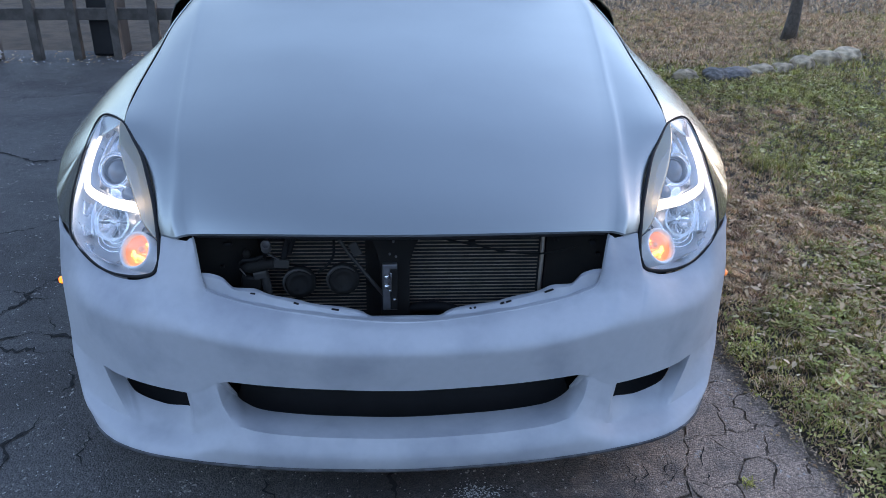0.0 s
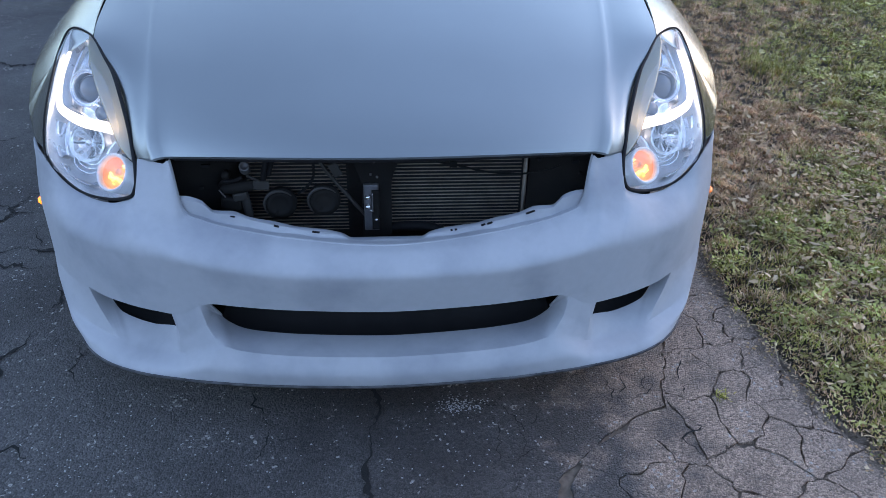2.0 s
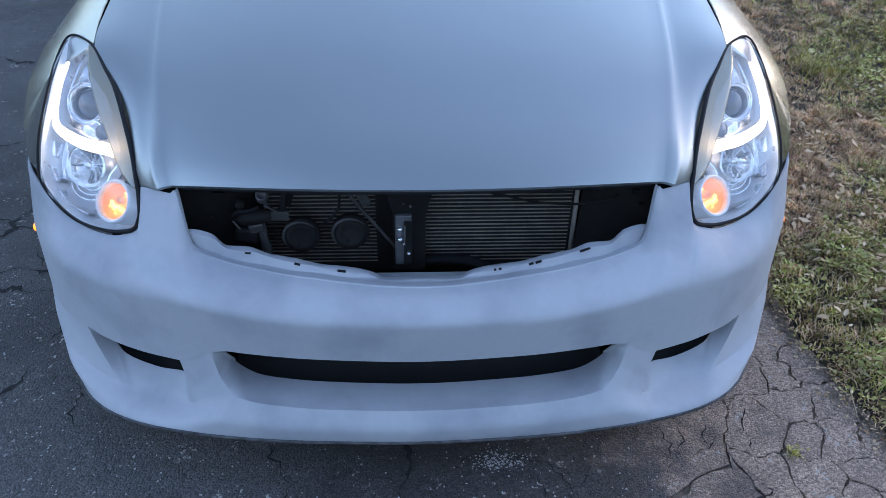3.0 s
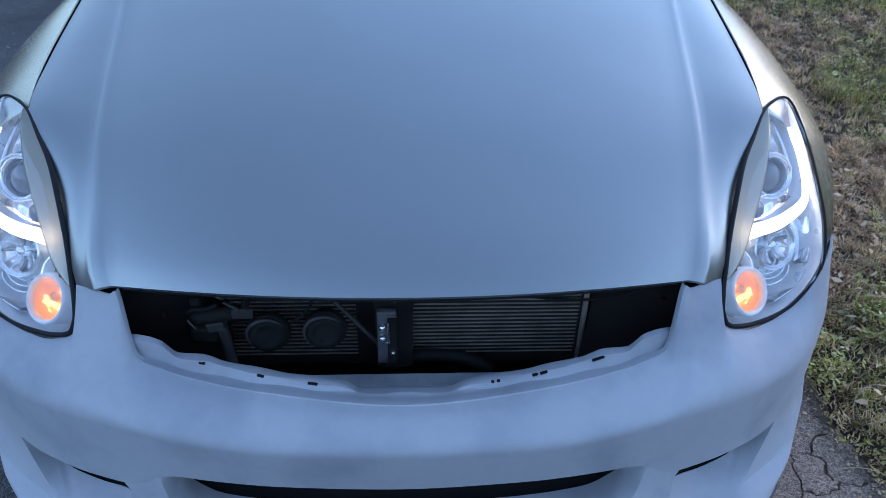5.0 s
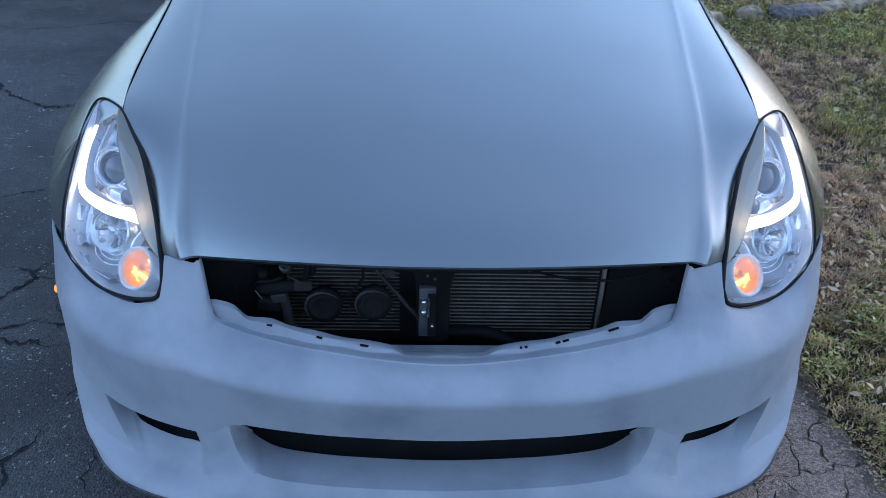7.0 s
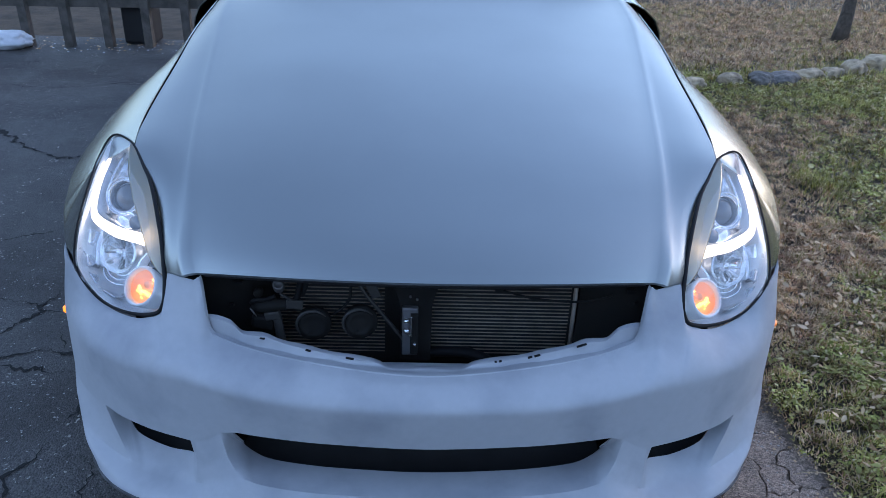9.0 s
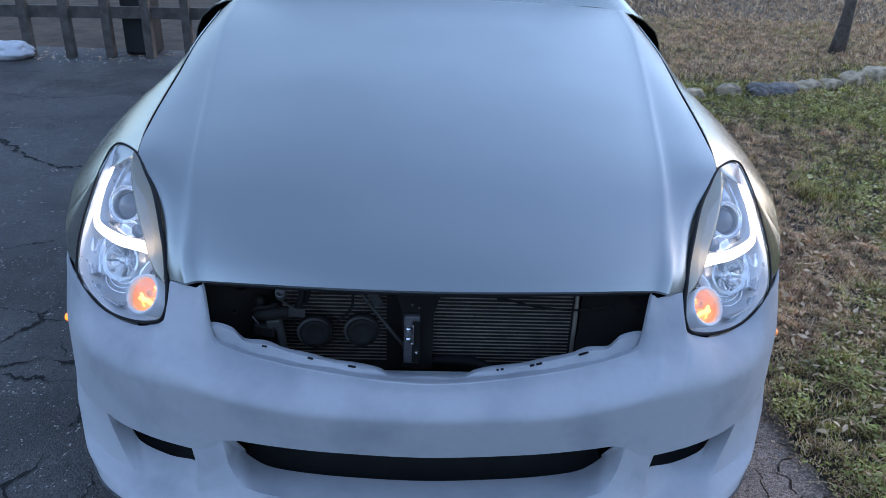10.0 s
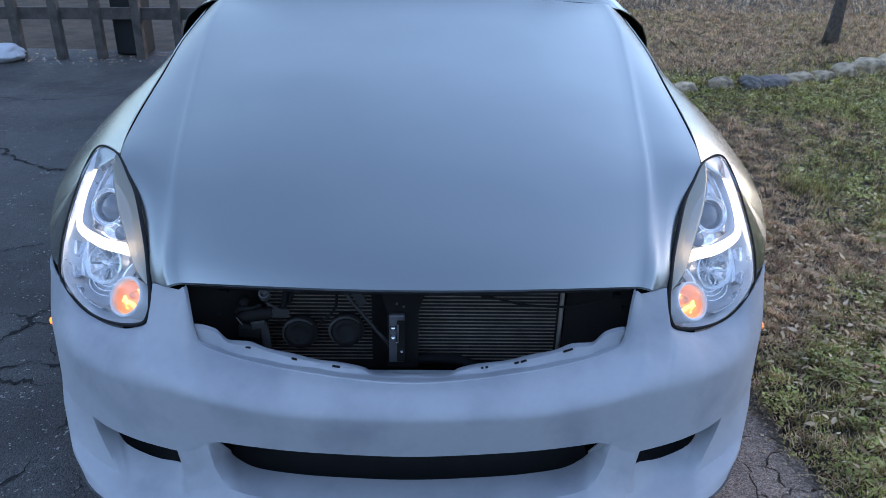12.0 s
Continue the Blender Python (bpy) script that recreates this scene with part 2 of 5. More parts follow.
GREEN = island_material("green_grass", [(0.20, 0.185, 0.034), (0.32, 0.285, 0.058), (0.47, 0.395, 0.12), (0.36, 0.27, 0.085), (0.64, 0.50, 0.23)], 0.55, clumps=0.5, turn=0.03)
STRAW = island_material("dry_grass", [(0.64, 0.39, 0.21), (0.82, 0.54, 0.32), (0.55, 0.31, 0.16), (0.38, 0.20, 0.10), (0.90, 0.65, 0.42)], 0.7, clumps=0.5, turn=0.015)
CLOVER = island_material("clover_leaves", [(0.20, 0.185, 0.045), (0.31, 0.285, 0.075), (0.45, 0.395, 0.14), (0.36, 0.29, 0.095), (0.62, 0.50, 0.27)], 0.75, clumps=0.5, turn=0.03)
WOODS = material("unseen_tree_ring", (0.075, 0.062, 0.04), 0.9, 0, (0.035, 0.03, 0.022), 0.6, 3.0, 0.8, 0.5)
RUNNER = material("dead_stem", (0.45, 0.32, 0.18), 0.8)
LITTER = island_material("dead_leaves", [(0.52, 0.31, 0.16), (0.72, 0.48, 0.28), (0.32, 0.16, 0.08), (0.80, 0.57, 0.36), (0.46, 0.26, 0.13)], 0.9, clumps=0.25, turn=0.01)


# ---- mesh helpers ----
CORNERS = bpy.data.node_groups.new("sharp_corners", "GeometryNodeTree")
CORNERS.interface.new_socket("Geometry", in_out="INPUT", socket_type="NodeSocketGeometry")
CORNERS.interface.new_socket("Geometry", in_out="OUTPUT", socket_type="NodeSocketGeometry")
gn = CORNERS.nodes
g_in, g_out, g_angle, g_more, g_set = gn.new("NodeGroupInput"), gn.new("NodeGroupOutput"), gn.new("GeometryNodeInputMeshEdgeAngle"), gn.new("FunctionNodeCompare"), gn.new("GeometryNodeSetShadeSmooth")
g_set.domain = "EDGE"
g_set.inputs["Shade Smooth"].default_value = False
g_more.inputs["B"].default_value = radians(38)
CORNERS.links.new(g_angle.outputs["Unsigned Angle"], g_more.inputs["A"])
CORNERS.links.new(g_in.outputs[0], g_set.inputs[0])
CORNERS.links.new(g_more.outputs[0], g_set.inputs["Selection"])
CORNERS.links.new(g_set.outputs[0], g_out.inputs[0])

def mesh(name, verts, faces, mat, parent=None, label="", smooth=True, solid=0.0, bevel=0.0):
    """One mesh object; solid: wall thickness towards the back of its faces; bevel: rounded edges."""
    me = bpy.data.meshes.new(name)
    me.from_pydata([tuple(map(float, v)) for v in verts], [], [tuple(map(int, q)) for q in faces])
    me.materials.append(mat)
    if smooth:
        me.polygons.foreach_set("use_smooth", [True] * len(me.polygons))
    me.update()
    ob = new(name, me)
    if parent:
        ob.parent = parent
    if solid:
        mod = ob.modifiers.new("thickness", "SOLIDIFY")
        mod.thickness, mod.offset = solid, -1
        ob.modifiers.new("corners", "NODES").node_group = CORNERS
    if bevel:
        mod = ob.modifiers.new("edges", "BEVEL")
        mod.width, mod.segments = bevel, 2
    return tagged(ob, label)


def part(name, bm, mat, parent, label="", smooth=True, bevel=0.0):
    """Links a bmesh as one mesh object under a thing or a part."""
    me = bpy.data.meshes.new(name)
    bm.to_mesh(me)
    bm.free()
    me.materials.append(mat)
    if smooth:
        me.polygons.foreach_set("use_smooth", [True] * len(me.polygons))
    ob = new(name, me)
    ob.parent = parent
    if bevel:
        mod = ob.modifiers.new("edges", "BEVEL")
        mod.width, mod.segments, mod.limit_method = bevel, 2, "ANGLE"
    return tagged(ob, label)


def grid(name, P, mat, parent=None, label="", mask=None, closed=False, flip=False, solid=0.0):
    """A sheet from rows of points P[i][j]; mask[i][j] False leaves a cell open; closed joins the last column to the first."""
    P = np.asarray(P, float)
    r, c = P.shape[:2]
    faces = []
    for i in range(r - 1):
        for j in range(c if closed else c - 1):
            if mask is None or mask[i][j]:
                k = (j + 1) % c
                q = (i * c + j, i * c + k, (i + 1) * c + k, (i + 1) * c + j)
                faces.append(q[::-1] if flip else q)
    return mesh(name, P.reshape(-1, 3), faces, mat, parent, label, solid=solid)


def pchip(t, k, v):
    """Shape-keeping cubic through the values v at the knots k."""
    k, v, t = np.asarray(k, float), np.asarray(v, float), np.asarray(t, float)
    h, d = np.diff(k), np.diff(v) / np.diff(k)
    m = np.zeros_like(v)
    m[0], m[-1] = d[0], d[-1]
    for i in range(1, len(k) - 1):
        if d[i - 1] * d[i] > 0:
            w1, w2 = 2 * h[i] + h[i - 1], h[i] + 2 * h[i - 1]
            m[i] = (w1 + w2) / (w1 / d[i - 1] + w2 / d[i])
    i = np.clip(np.searchsorted(k, t) - 1, 0, len(k) - 2)
    s = (t - k[i]) / h[i]
    return (2 * s**3 - 3 * s**2 + 1) * v[i] + (s**3 - 2 * s**2 + s) * h[i] * m[i] + (3 * s**2 - 2 * s**3) * v[i + 1] + (s**3 - s**2) * h[i] * m[i + 1]


def path(points, n, closed=False):
    """A smooth line of n points through the given ones."""
    p = np.asarray(points, float)
    if closed:
        p = np.vstack([p[-2:], p, p[:3]])
        k = np.arange(len(p)) - 2.0
        t = np.linspace(0, len(points), n, endpoint=False)
        out = []
        for q in t:
            i = int(math.floor(q)) + 2
            s = q - math.floor(q)
            a, b, c, d = p[i - 1], p[i], p[i + 1], p[i + 2]
            out.append(0.5 * (2 * b + (c - a) * s + (2 * a - 5 * b + 4 * c - d) * s * s + (3 * b - a - 3 * c + d) * s**3))
        return np.array(out)
    k = np.concatenate([[0], np.cumsum(np.linalg.norm(np.diff(p, axis=0), axis=1))])
    t = np.linspace(0, k[-1], n)
    return np.stack([pchip(t, k, p[:, j]) for j in range(p.shape[1])], 1)


def tube(name, points, radius, mat, parent, label="", sides=8, closed=False, flat=1.0):
    """A round (or flattened) bar along a line of points."""
    p = np.asarray(points, float)
    n = len(p)
    rings = []
    up = Vector((0.1, 0.2, 1)).normalized()
    for i in range(n):
        a, b = (p[(i - 1) % n], p[(i + 1) % n]) if closed else (p[max(i - 1, 0)], p[min(i + 1, n - 1)])
        d = Vector(b - a).normalized()
        x = d.cross(up).normalized()
        y = x.cross(d)
        r = radius[i] if hasattr(radius, "__len__") else radius
        rings.append([Vector(p[i]) + x * (r * math.cos(6.28318 * k / sides)) + y * (r * flat * math.sin(6.28318 * k / sides)) for k in range(sides)])
    faces = [(i * sides + k, ((i + 1) % n) * sides + k, ((i + 1) % n) * sides + (k + 1) % sides, i * sides + (k + 1) % sides) for i in range(n if closed else n - 1) for k in range(sides)]
    if not closed:
        faces += [tuple(range(sides)), tuple(range((n - 1) * sides, n * sides))[::-1]]
    return mesh(name, [v for r in rings for v in r], faces, mat, parent, label)


def box(name, lo, hi, mat, parent=None, label="", bevel=0.002, turn=None):
    bm = bmesh.new()
    bmesh.ops.create_cube(bm, size=1.0)
    lo, hi = Vector(lo), Vector(hi)
    for v in bm.verts:
        v.co = Vector([v.co[i] * (hi[i] - lo[i]) for i in range(3)])
        if turn:
            v.co = Euler([radians(a) for a in turn]).to_matrix() @ v.co
        v.co += (lo + hi) / 2
    return part(name, bm, mat, parent, label, smooth=False, bevel=bevel)


def lathe(name, profile, mat, parent, centre, axis, label="", sides=32, squash=(1, 1), x_axis=None):
    """A turned shape: profile of (radius, height along the axis)."""
    z = Vector(axis).normalized()
    x = Vector(x_axis if x_axis is not None else (1, 0, 0))
    x = (x - z * x.dot(z)).normalized()
    y = z.cross(x)
    rows = [[Vector(centre) + x * (r * squash[0] * math.cos(6.28318 * k / sides)) + y * (r * squash[1] * math.sin(6.28318 * k / sides)) + z * h for k in range(sides)] for r, h in profile]
    return grid(name, rows, mat, parent, label, closed=True)


def ribbon_noise(p, width, seed, step=0.012):
    """Both edges of a ragged crack along the line p, in plan."""
    p = path(p, max(6, int(sum(np.linalg.norm(np.diff(np.asarray(p, float), axis=0), axis=1)) / step)))
    d = np.gradient(p, axis=0)
    d /= np.linalg.norm(d, axis=1)[:, None] + 1e-9
    s = np.stack([-d[:, 1], d[:, 0]], 1)
    rng = np.random.RandomState(seed)
    n = len(p)
    wob = np.convolve(rng.randn(n + 10), np.ones(6) / 6, "same")[5:-5] * 0.022 + rng.randn(n) * 0.0035
    taper = np.minimum(1, np.minimum(np.arange(n), np.arange(n)[::-1]) / 5 + 0.15)
    p0 = p * 9.0 + seed
    width = width * np.clip(0.75 + 1.1 * np.sin(p0[:, 0] * 3.1) * np.sin(p0[:, 1] * 2.3 + 1.0) + 0.35 * rng.randn(n), 0.25, 1.5)
    wl, wr = width * taper * rng.uniform(0.15, 1.0, n), width * taper * rng.uniform(0.15, 1.0, n)
    c = p + s * wob[:, None]
    return c + s * wl[:, None], c - s * wr[:, None]


# ---- ground ----
def lawn_edge(y):
    y = np.asarray(y, float)
    return pchip(np.clip(y, -3, 6), [-3, -1, -.37, -.24, -.10, .03, .15, .30, .50, 2, 6], [1.30, 1.25, 1.120, 1.075, 1.055, 1.030, 1.008, 1.012, 1.018, 1.035, 1.115]) + 0.010 * np.sin(31.0 * y) + 0.006 * np.sin(67.0 * y + 1.0)


def break_line(y):
    y = np.asarray(y, float)
    line = pchip(np.clip(y, -1.0, 1.3), [-1.0, -.6, -.42, -.36, -.31, -.26, -.235, -.213, -.173, -.12, -.03, .02, .12, .3, 1.3], [.30, .34, .39, .452, .517, .59, .63, .688, .699, .708, .747, .752, .80, .84, .86])
    return line + 0.006 * np.sin(47.0 * y) + 0.004 * np.sin(113.0 * y + 2.0) + 0.0025 * np.sin(251.0 * y)


def tufts(x, y):
    """Uneven clumps a hand wide, from about -1 to 1."""
    out = 0.0
    for k in range(7):
        a, f = 0.9 * k + 0.3, 24.0 + 9.0 * ((k * 5) % 7)
        out = out + np.sin(f * (x * math.cos(a) + y * math.sin(a)) + 1.7 * k + 1.3 * np.sin(3.0 * x + k) + 1.1 * np.sin(3.7 * y - k))
    return out / 3.2


def lawn_height(x, y):
    return 0.010 * tufts(x, y) * np.clip((x - lawn_edge(y)) / 0.15, 0, 1) + 0.012 + 0.028 * np.clip((x - lawn_edge(y)) / 0.25, 0, 1) + 0.02 * np.sin(1.7 * x + 0.6) * np.sin(1.3 * y)


tagged(grid("ground", [[(x, y, -0.06) for x in (-2500, -60, -12, 0, 12, 60, 2500)] for y in (-2500, -60, -12, 0, 12, 60, 2500)], SOIL), "brown bare soil reaching to the horizon", "ground", kind="structure")

# unseen tree ring added to block low sky; dips brighten the fender reflections
woods = []
for i in range(120):
    a = i * 0.0523599
    r = 62 + 5 * math.sin(3 * a)
    top = 14.0 - 7.5 * math.exp(-((a - 1.0) / 0.45) ** 2) - 7.5 * math.exp(-((math.remainder(a + 0.65, math.tau)) / 0.55) ** 2) + 2.2 * noise.noise(Vector((math.cos(a) * 6, math.sin(a) * 6, 2))) + 1.6 * noise.noise(Vector((math.cos(a) * 21, math.sin(a) * 21, 5)))
    woods.append([(math.sin(a) * (r + o), math.cos(a) * (r + o), z) for o, z in ((0, -0.06), (-0.6, top * 0.5), (0.5, top * 0.85), (2.5, top), (5.0, top * 0.6))])
tagged(grid("backdrop", woods + woods[:1], WOODS), "unseen dark tree ring, added to cut the low sky in reflections", "trees", kind="structure")

ys = np.concatenate([np.linspace(-9, -1.001, 12), np.linspace(-1.0, 1.25, 260), np.linspace(1.251, 5.0, 40)])
cols = []
for y in ys:
    right = break_line(y) - 0.0025 - 0.0022 * math.sin(23 * y) if -1.0 <= y <= 1.25 else lawn_edge(y) + 0.02
    cols.append([(x, y, 0.0) for x in (*np.linspace(-9, -1, 9), -0.5, 0.0, right)])
driveway = tagged(grid("driveway", cols, ASPHALT, solid=0.05), "old dark grey asphalt driveway with cracks and pale stone chips", "driveway", kind="structure")

LINES = [
    ([(-.02, .3), (-.030, -.10), (-.019, -.177), (-.024, -.237), (-.041, -.271), (-.045, -.33), (-.03, -.6)], .0055),
    ([(-.345, -.10), (-.332, -.162), (-.295, -.212), (-.281, -.259), (-.302, -.291), (-.311, -.34)], .0036),
    ([(-.281, -.262), (-.237, -.272), (-.21, -.288)], .003),
    ([(-1.36, .63), (-1.303, .703), (-1.286, .745), (-1.294, .799), (-1.275, .844), (-1.262, .90), (-1.22, .916), (-1.0, .96)], .0075),
    ([(-1.294, .799), (-1.36, .83), (-1.5, .86)], .004), ([(-1.283, .772), (-1.237, .779), (-1.13, .80)], .0035),
    ([(-1.5, .46), (-1.30, .49), (-1.197, .543), (-1.154, .56), (-1.118, .551), (-1.0, .52)], .0065),
    ([(-1.45, .47), (-1.204, .46), (-1.159, .467), (-1.09, .453), (-1.0, .425), (-.9, .42)], .0055),
    ([(-1.09, .453), (-1.085, .50), (-1.118, .551)], .004), ([(-1.117, .558), (-1.142, .639), (-1.13, .72)], .0035),
    ([(-1.10, -.20), (-.997, -.047), (-.998, .013), (-.985, .059), (-.978, .086), (-.965, .15)], .007),
    ([(-.966, .345), (-.941, .272), (-.955, .22)], .004), ([(-.86, .12), (-.823, .025), (-.82, -.016), (-.80, -.06)], .004),
    ([(-1.0, -.27), (-.899, -.286), (-.872, -.288), (-.83, -.32)], .006),
    ([(-2.6, 2.75), (-2.29, 2.57), (-2.12, 2.40), (-1.97, 2.28), (-1.80, 2.21), (-1.60, 2.24)], .014),
    ([(-1.7, 1.25), (-1.5, 1.38), (-1.42, 1.52), (-1.40, 1.60)], .007),
    ([(-2.9, 3.5), (-2.4, 3.45), (-1.9, 3.65), (-1.4, 3.6)], .005),
    ([(-3.2, 4.1), (-2.7, 4.12), (-2.3, 4.25), (-2.2, 4.5)], .004),
    ([(.781, -.041), (.763, -.08), (.747, -.139)], .003), ([(.756, -.150), (.750, -.190)], .003), ([(.736, -.244), (.733, -.282), (.747, -.301), (.706, -.335), (.723, -.384)], .003),
    ([(.696, -.031), (.702, -.077)], .0028), ([(.611, -.095), (.597, -.158), (.579, -.167), (.579, -.207)], .003), ([(.672, -.108), (.649, -.17)], .0028),
]
rng = np.random.RandomState(21)
for k in range(42):
    x, y, a = rng.uniform(0.25, 0.74), rng.uniform(-0.62, 0.0), rng.uniform(-0.9, 0.9) + (1.57 if k % 2 else 0)
    if x < break_line(y) - 0.05:
        l = rng.uniform(0.04, 0.10)
        LINES.append(([(x - l * math.cos(a), y - l * math.sin(a)), (x, y), (x + l * math.cos(a + 0.5), y + l * math.sin(a + 0.5))], 0.0014))
for i, (line, width) in enumerate(LINES):
    # each crack is a flat near-black ribbon just above the asphalt
    a, b = ribbon_noise(line, width * 1.35, i)
    mesh("crack", [(*q, 0.0025) for q in a] + [(*q, 0.0025) for q in b], [(k, k + 1, len(a) + k + 1, len(a) + k) for k in range(len(a) - 1)], CRACK, driveway)


def clip_cell(poly, mid, normal):
    out = []
    for p, q in zip(poly, poly[1:] + poly[:1]):
        a, b = (p - mid) @ normal, (q - mid) @ normal
        if a <= 0:
            out.append(p)
        if a * b < 0:
            out.append(p + (q - p) * (a / (a - b)))
    return out


SLABS = [(.82, -.12), (.84, .065), (.90, .055), (.90, -.045), (.875, -.145), (.86, -.27), (.685, -.30), (.765, -.285), (.565, -.345), (.985, .09), (1.0, -.045), (.975, -.165), (1.0, -.255), (.93, -.335), (1.015, -.345), (1.075, -.27), (1.05, -.18)]


def asphalt_pieces():
    """The slabs into which the old edge has broken; beyond the known ones they go on at the same size."""
    rng = np.random.RandomState(4)
    seeds, ghosts = list(SLABS), []
    for y in np.concatenate([np.arange(-0.95, -0.40, 0.115), np.arange(.17, 1.24, 0.13)]):
        left, right = float(break_line(y)), float(lawn_edge(y))
        n = max(1, int(round((right - left) / 0.125)))
        for j in range(n):
            seeds.append((left + (right - left) * (j + 0.5) / n + rng.uniform(-0.04, 0.04), y + (0.03 if j % 2 else -0.03) + rng.uniform(-0.04, 0.04)))
    for x, y in seeds:
        right = float(lawn_edge(y))
        if right - x < 0.10:
            ghosts.append((2 * right + 0.05 - x, y))
    count = len(seeds)
    seeds = np.array(seeds + ghosts)
    for s in seeds[:count]:
        poly = [s + np.array(d) for d in ((-0.25, -0.25), (0.25, -0.25), (0.25, 0.25), (-0.25, 0.25))]
        for j in np.argsort(((seeds - s) ** 2).sum(1))[1:18]:
            poly = clip_cell(poly, (s + seeds[j]) / 2, seeds[j] - s)
        slope = float(break_line(s[1] + 0.05) - break_line(s[1] - 0.05)) / 0.10
        poly = clip_cell(poly, np.array((float(break_line(s[1])) - 0.004, s[1])), np.array((-1.0, slope)))
        poly = [np.array((min(max(p[0], break_line(p[1]) + 0.004), lawn_edge(p[1]) + 0.03), np.clip(p[1], -1.0, 1.25))) for p in poly]
        ring = []
        for p, q in zip(poly, poly[1:] + poly[:1]):
            for k in range(9):
                e = p + (q - p) * (k / 9)
                g = Vector((e[0], e[1], 0))
                ring.append(e + np.array((noise.noise(g * 17), noise.noise(g * 17 + Vector((7, 3, 1))))) * 0.026 + np.array((noise.noise(g * 85), noise.noise(g * 85 + Vector((2, 9, 4))))) * 0.008)
                if e[0] < float(break_line(e[1])) + 0.014:
                    ring[-1] = np.array((float(break_line(ring[-1][1])) + 0.0008, ring[-1][1]))
        ring = [np.array((max(p[0], float(break_line(p[1])) + 0.0005), p[1])) for p in ring]
        c = np.mean(ring, axis=0)
        h, tx, ty = rng.uniform(-0.002, 0.002), rng.uniform(-0.02, 0.02), rng.uniform(-0.02, 0.02)
        rows = []
        jag = [noise.noise(Vector((p[0] * 30, p[1] * 30, 3))) for p in ring]
        for inset, drop in ((0.0002, -0.04), (0.0002, -0.002), (0.0016, 0.0)):
            row = []
            for p, j in zip(ring, jag):
                d = c - p
                q = p + d / (np.linalg.norm(d) + 1e-6) * (inset + 0.0006 + 0.011 * max(0.0, j + 0.05) ** 1.4)
                row.append((q[0], q[1], h + drop + tx * (q[0] - c[0]) + ty * (q[1] - c[1])))
            rows.append(row)
        n = len(ring)
        verts = [v for r in rows for v in r]
        faces = [(a * n + k, a * n + (k + 1) % n, (a + 1) * n + (k + 1) % n, (a + 1) * n + k) for a in range(2) for k in range(n)] + [tuple(range(2 * n, 3 * n))]
        mesh("asphalt_piece", verts, faces, ASPHALT, driveway, smooth=False)


grid("crack_soil", [[(x, y, -0.009) for x in (float(break_line(y)) - 0.01, float(lawn_edge(y)) + 0.03)] for y in np.linspace(-1.0, 1.25, 40)], DEBRIS, driveway, "brown crumbled asphalt and soil in the cracks")
lx = [0.98, 1.0, 1.05, 1.1, 1.2, 1.35, *np.linspace(1.5, 9, 26), 14, 30]
rows = []
for y in np.concatenate([np.linspace(-9, -1, 10), np.linspace(-0.9, 7, 60), np.linspace(7.5, 30, 12)]):
    e = float(lawn_edge(y))
    rows.append([(x - 1.0 + e, y, float(lawn_height(x - 1.0 + e, y)) - 0.012 if x > 1.0 else -0.05) for x in lx])
lawn = tagged(grid("lawn", rows, LAWN_SOIL), "rough lawn soil beside the driveway", "lawn", kind="structure")

# ---- the car ----
car = tagged(new("car"), "silver coupe with white primed bumper and missing grille, lights on", "car")


def oval(x, wide, front, back, power):
    """Plan of the nose: how far ahead a line stands at the side distance x."""
    x = np.minimum(np.abs(x) / wide, 1.0)
    return back - (back - front) * (1 - x**power) ** (1 / power)


def both(half):
    """A half line of points, mirrored to the whole width."""
    half = np.asarray(half, float)
    return np.vstack([half[:0:-1] * (-1, 1, 1), half])


KN = np.arange(14.0)
X_TOP = [0, .25, .40, .446, .474, .491, .548, .553, .60, .66, .72, .779, .843, .886]
Y_TOP = [-.12, -.10, -.072, -.056, -.003, .004, .026, -.006, -.003, .026, .06, .106, .20, .36]
Z_TOP = [.432, .450, .474, .490, .590, .580, .582, .520, .488, .478, .492, .536, .548, .563]
X_SHO = [0, .25, .40, .447, .476, .497, .545, .562, .605, .665, .725, .783, .848, .889]
Y_SHO = [-.140, -.124, -.098, -.086, -.072, -.062, -.046, -.042, -.030, .0, .04, .095, .20, .36]
Z_SHO = [.429, .444, .462, .471, .486, .495, .498, .495, .480, .466, .475, .51, .53, .54]
X_CRE = [0, .22, .37, .41, .44, .47, .51, .53, .59, .65, .715, .778, .845, .886]
Z_CRE = [.390, .394, .407, .412, .416, .418, .420, .420, .418, .416, .412, .414, .425, .44]
X_T = [0, .20, .345, .386, .423, .455, .480, .496, .575, .664, .708, .780, .848, .884]
Z_T = [.293, .300, .307, .309, .300, .278, .268, .266, .267, .270, .276, .275, .28, .29]
X_B = [0, .19, .334, .379, .410, .45, .480, .499, .565, .642, .691, .768, .836, .872]
Z_B = [.176, .183, .193, .210, .250, .222, .208, .209, .189, .203, .240, .235, .238, .245]
IN_B = [.066, .066, .068, .072, 0, 0, 0, .032, .048, .042, 0, 0, 0, 0]
X_F = [0, .19, .310, .345, .382, .445, .475, .500, .55, .605, .645, .752, .816, .852]
Z_F = [.181, .188, .198, .204, .214, .19, .172, .165, .163, .165, .172, .18, .185, .19]
IN_F = [0, 0, 0, 0, 0, .004, .010, .016, .020, .016, .006, 0, 0, 0]
X_BOT = [0, .2, .33, .38, .42, .455, .48, .505, .56, .62, .68, .735, .768, .79]
Z_BOT = [.108, .116, .125, .129, .132, .134, .136, .137, .138, .139, .140, .143, .148, .155]


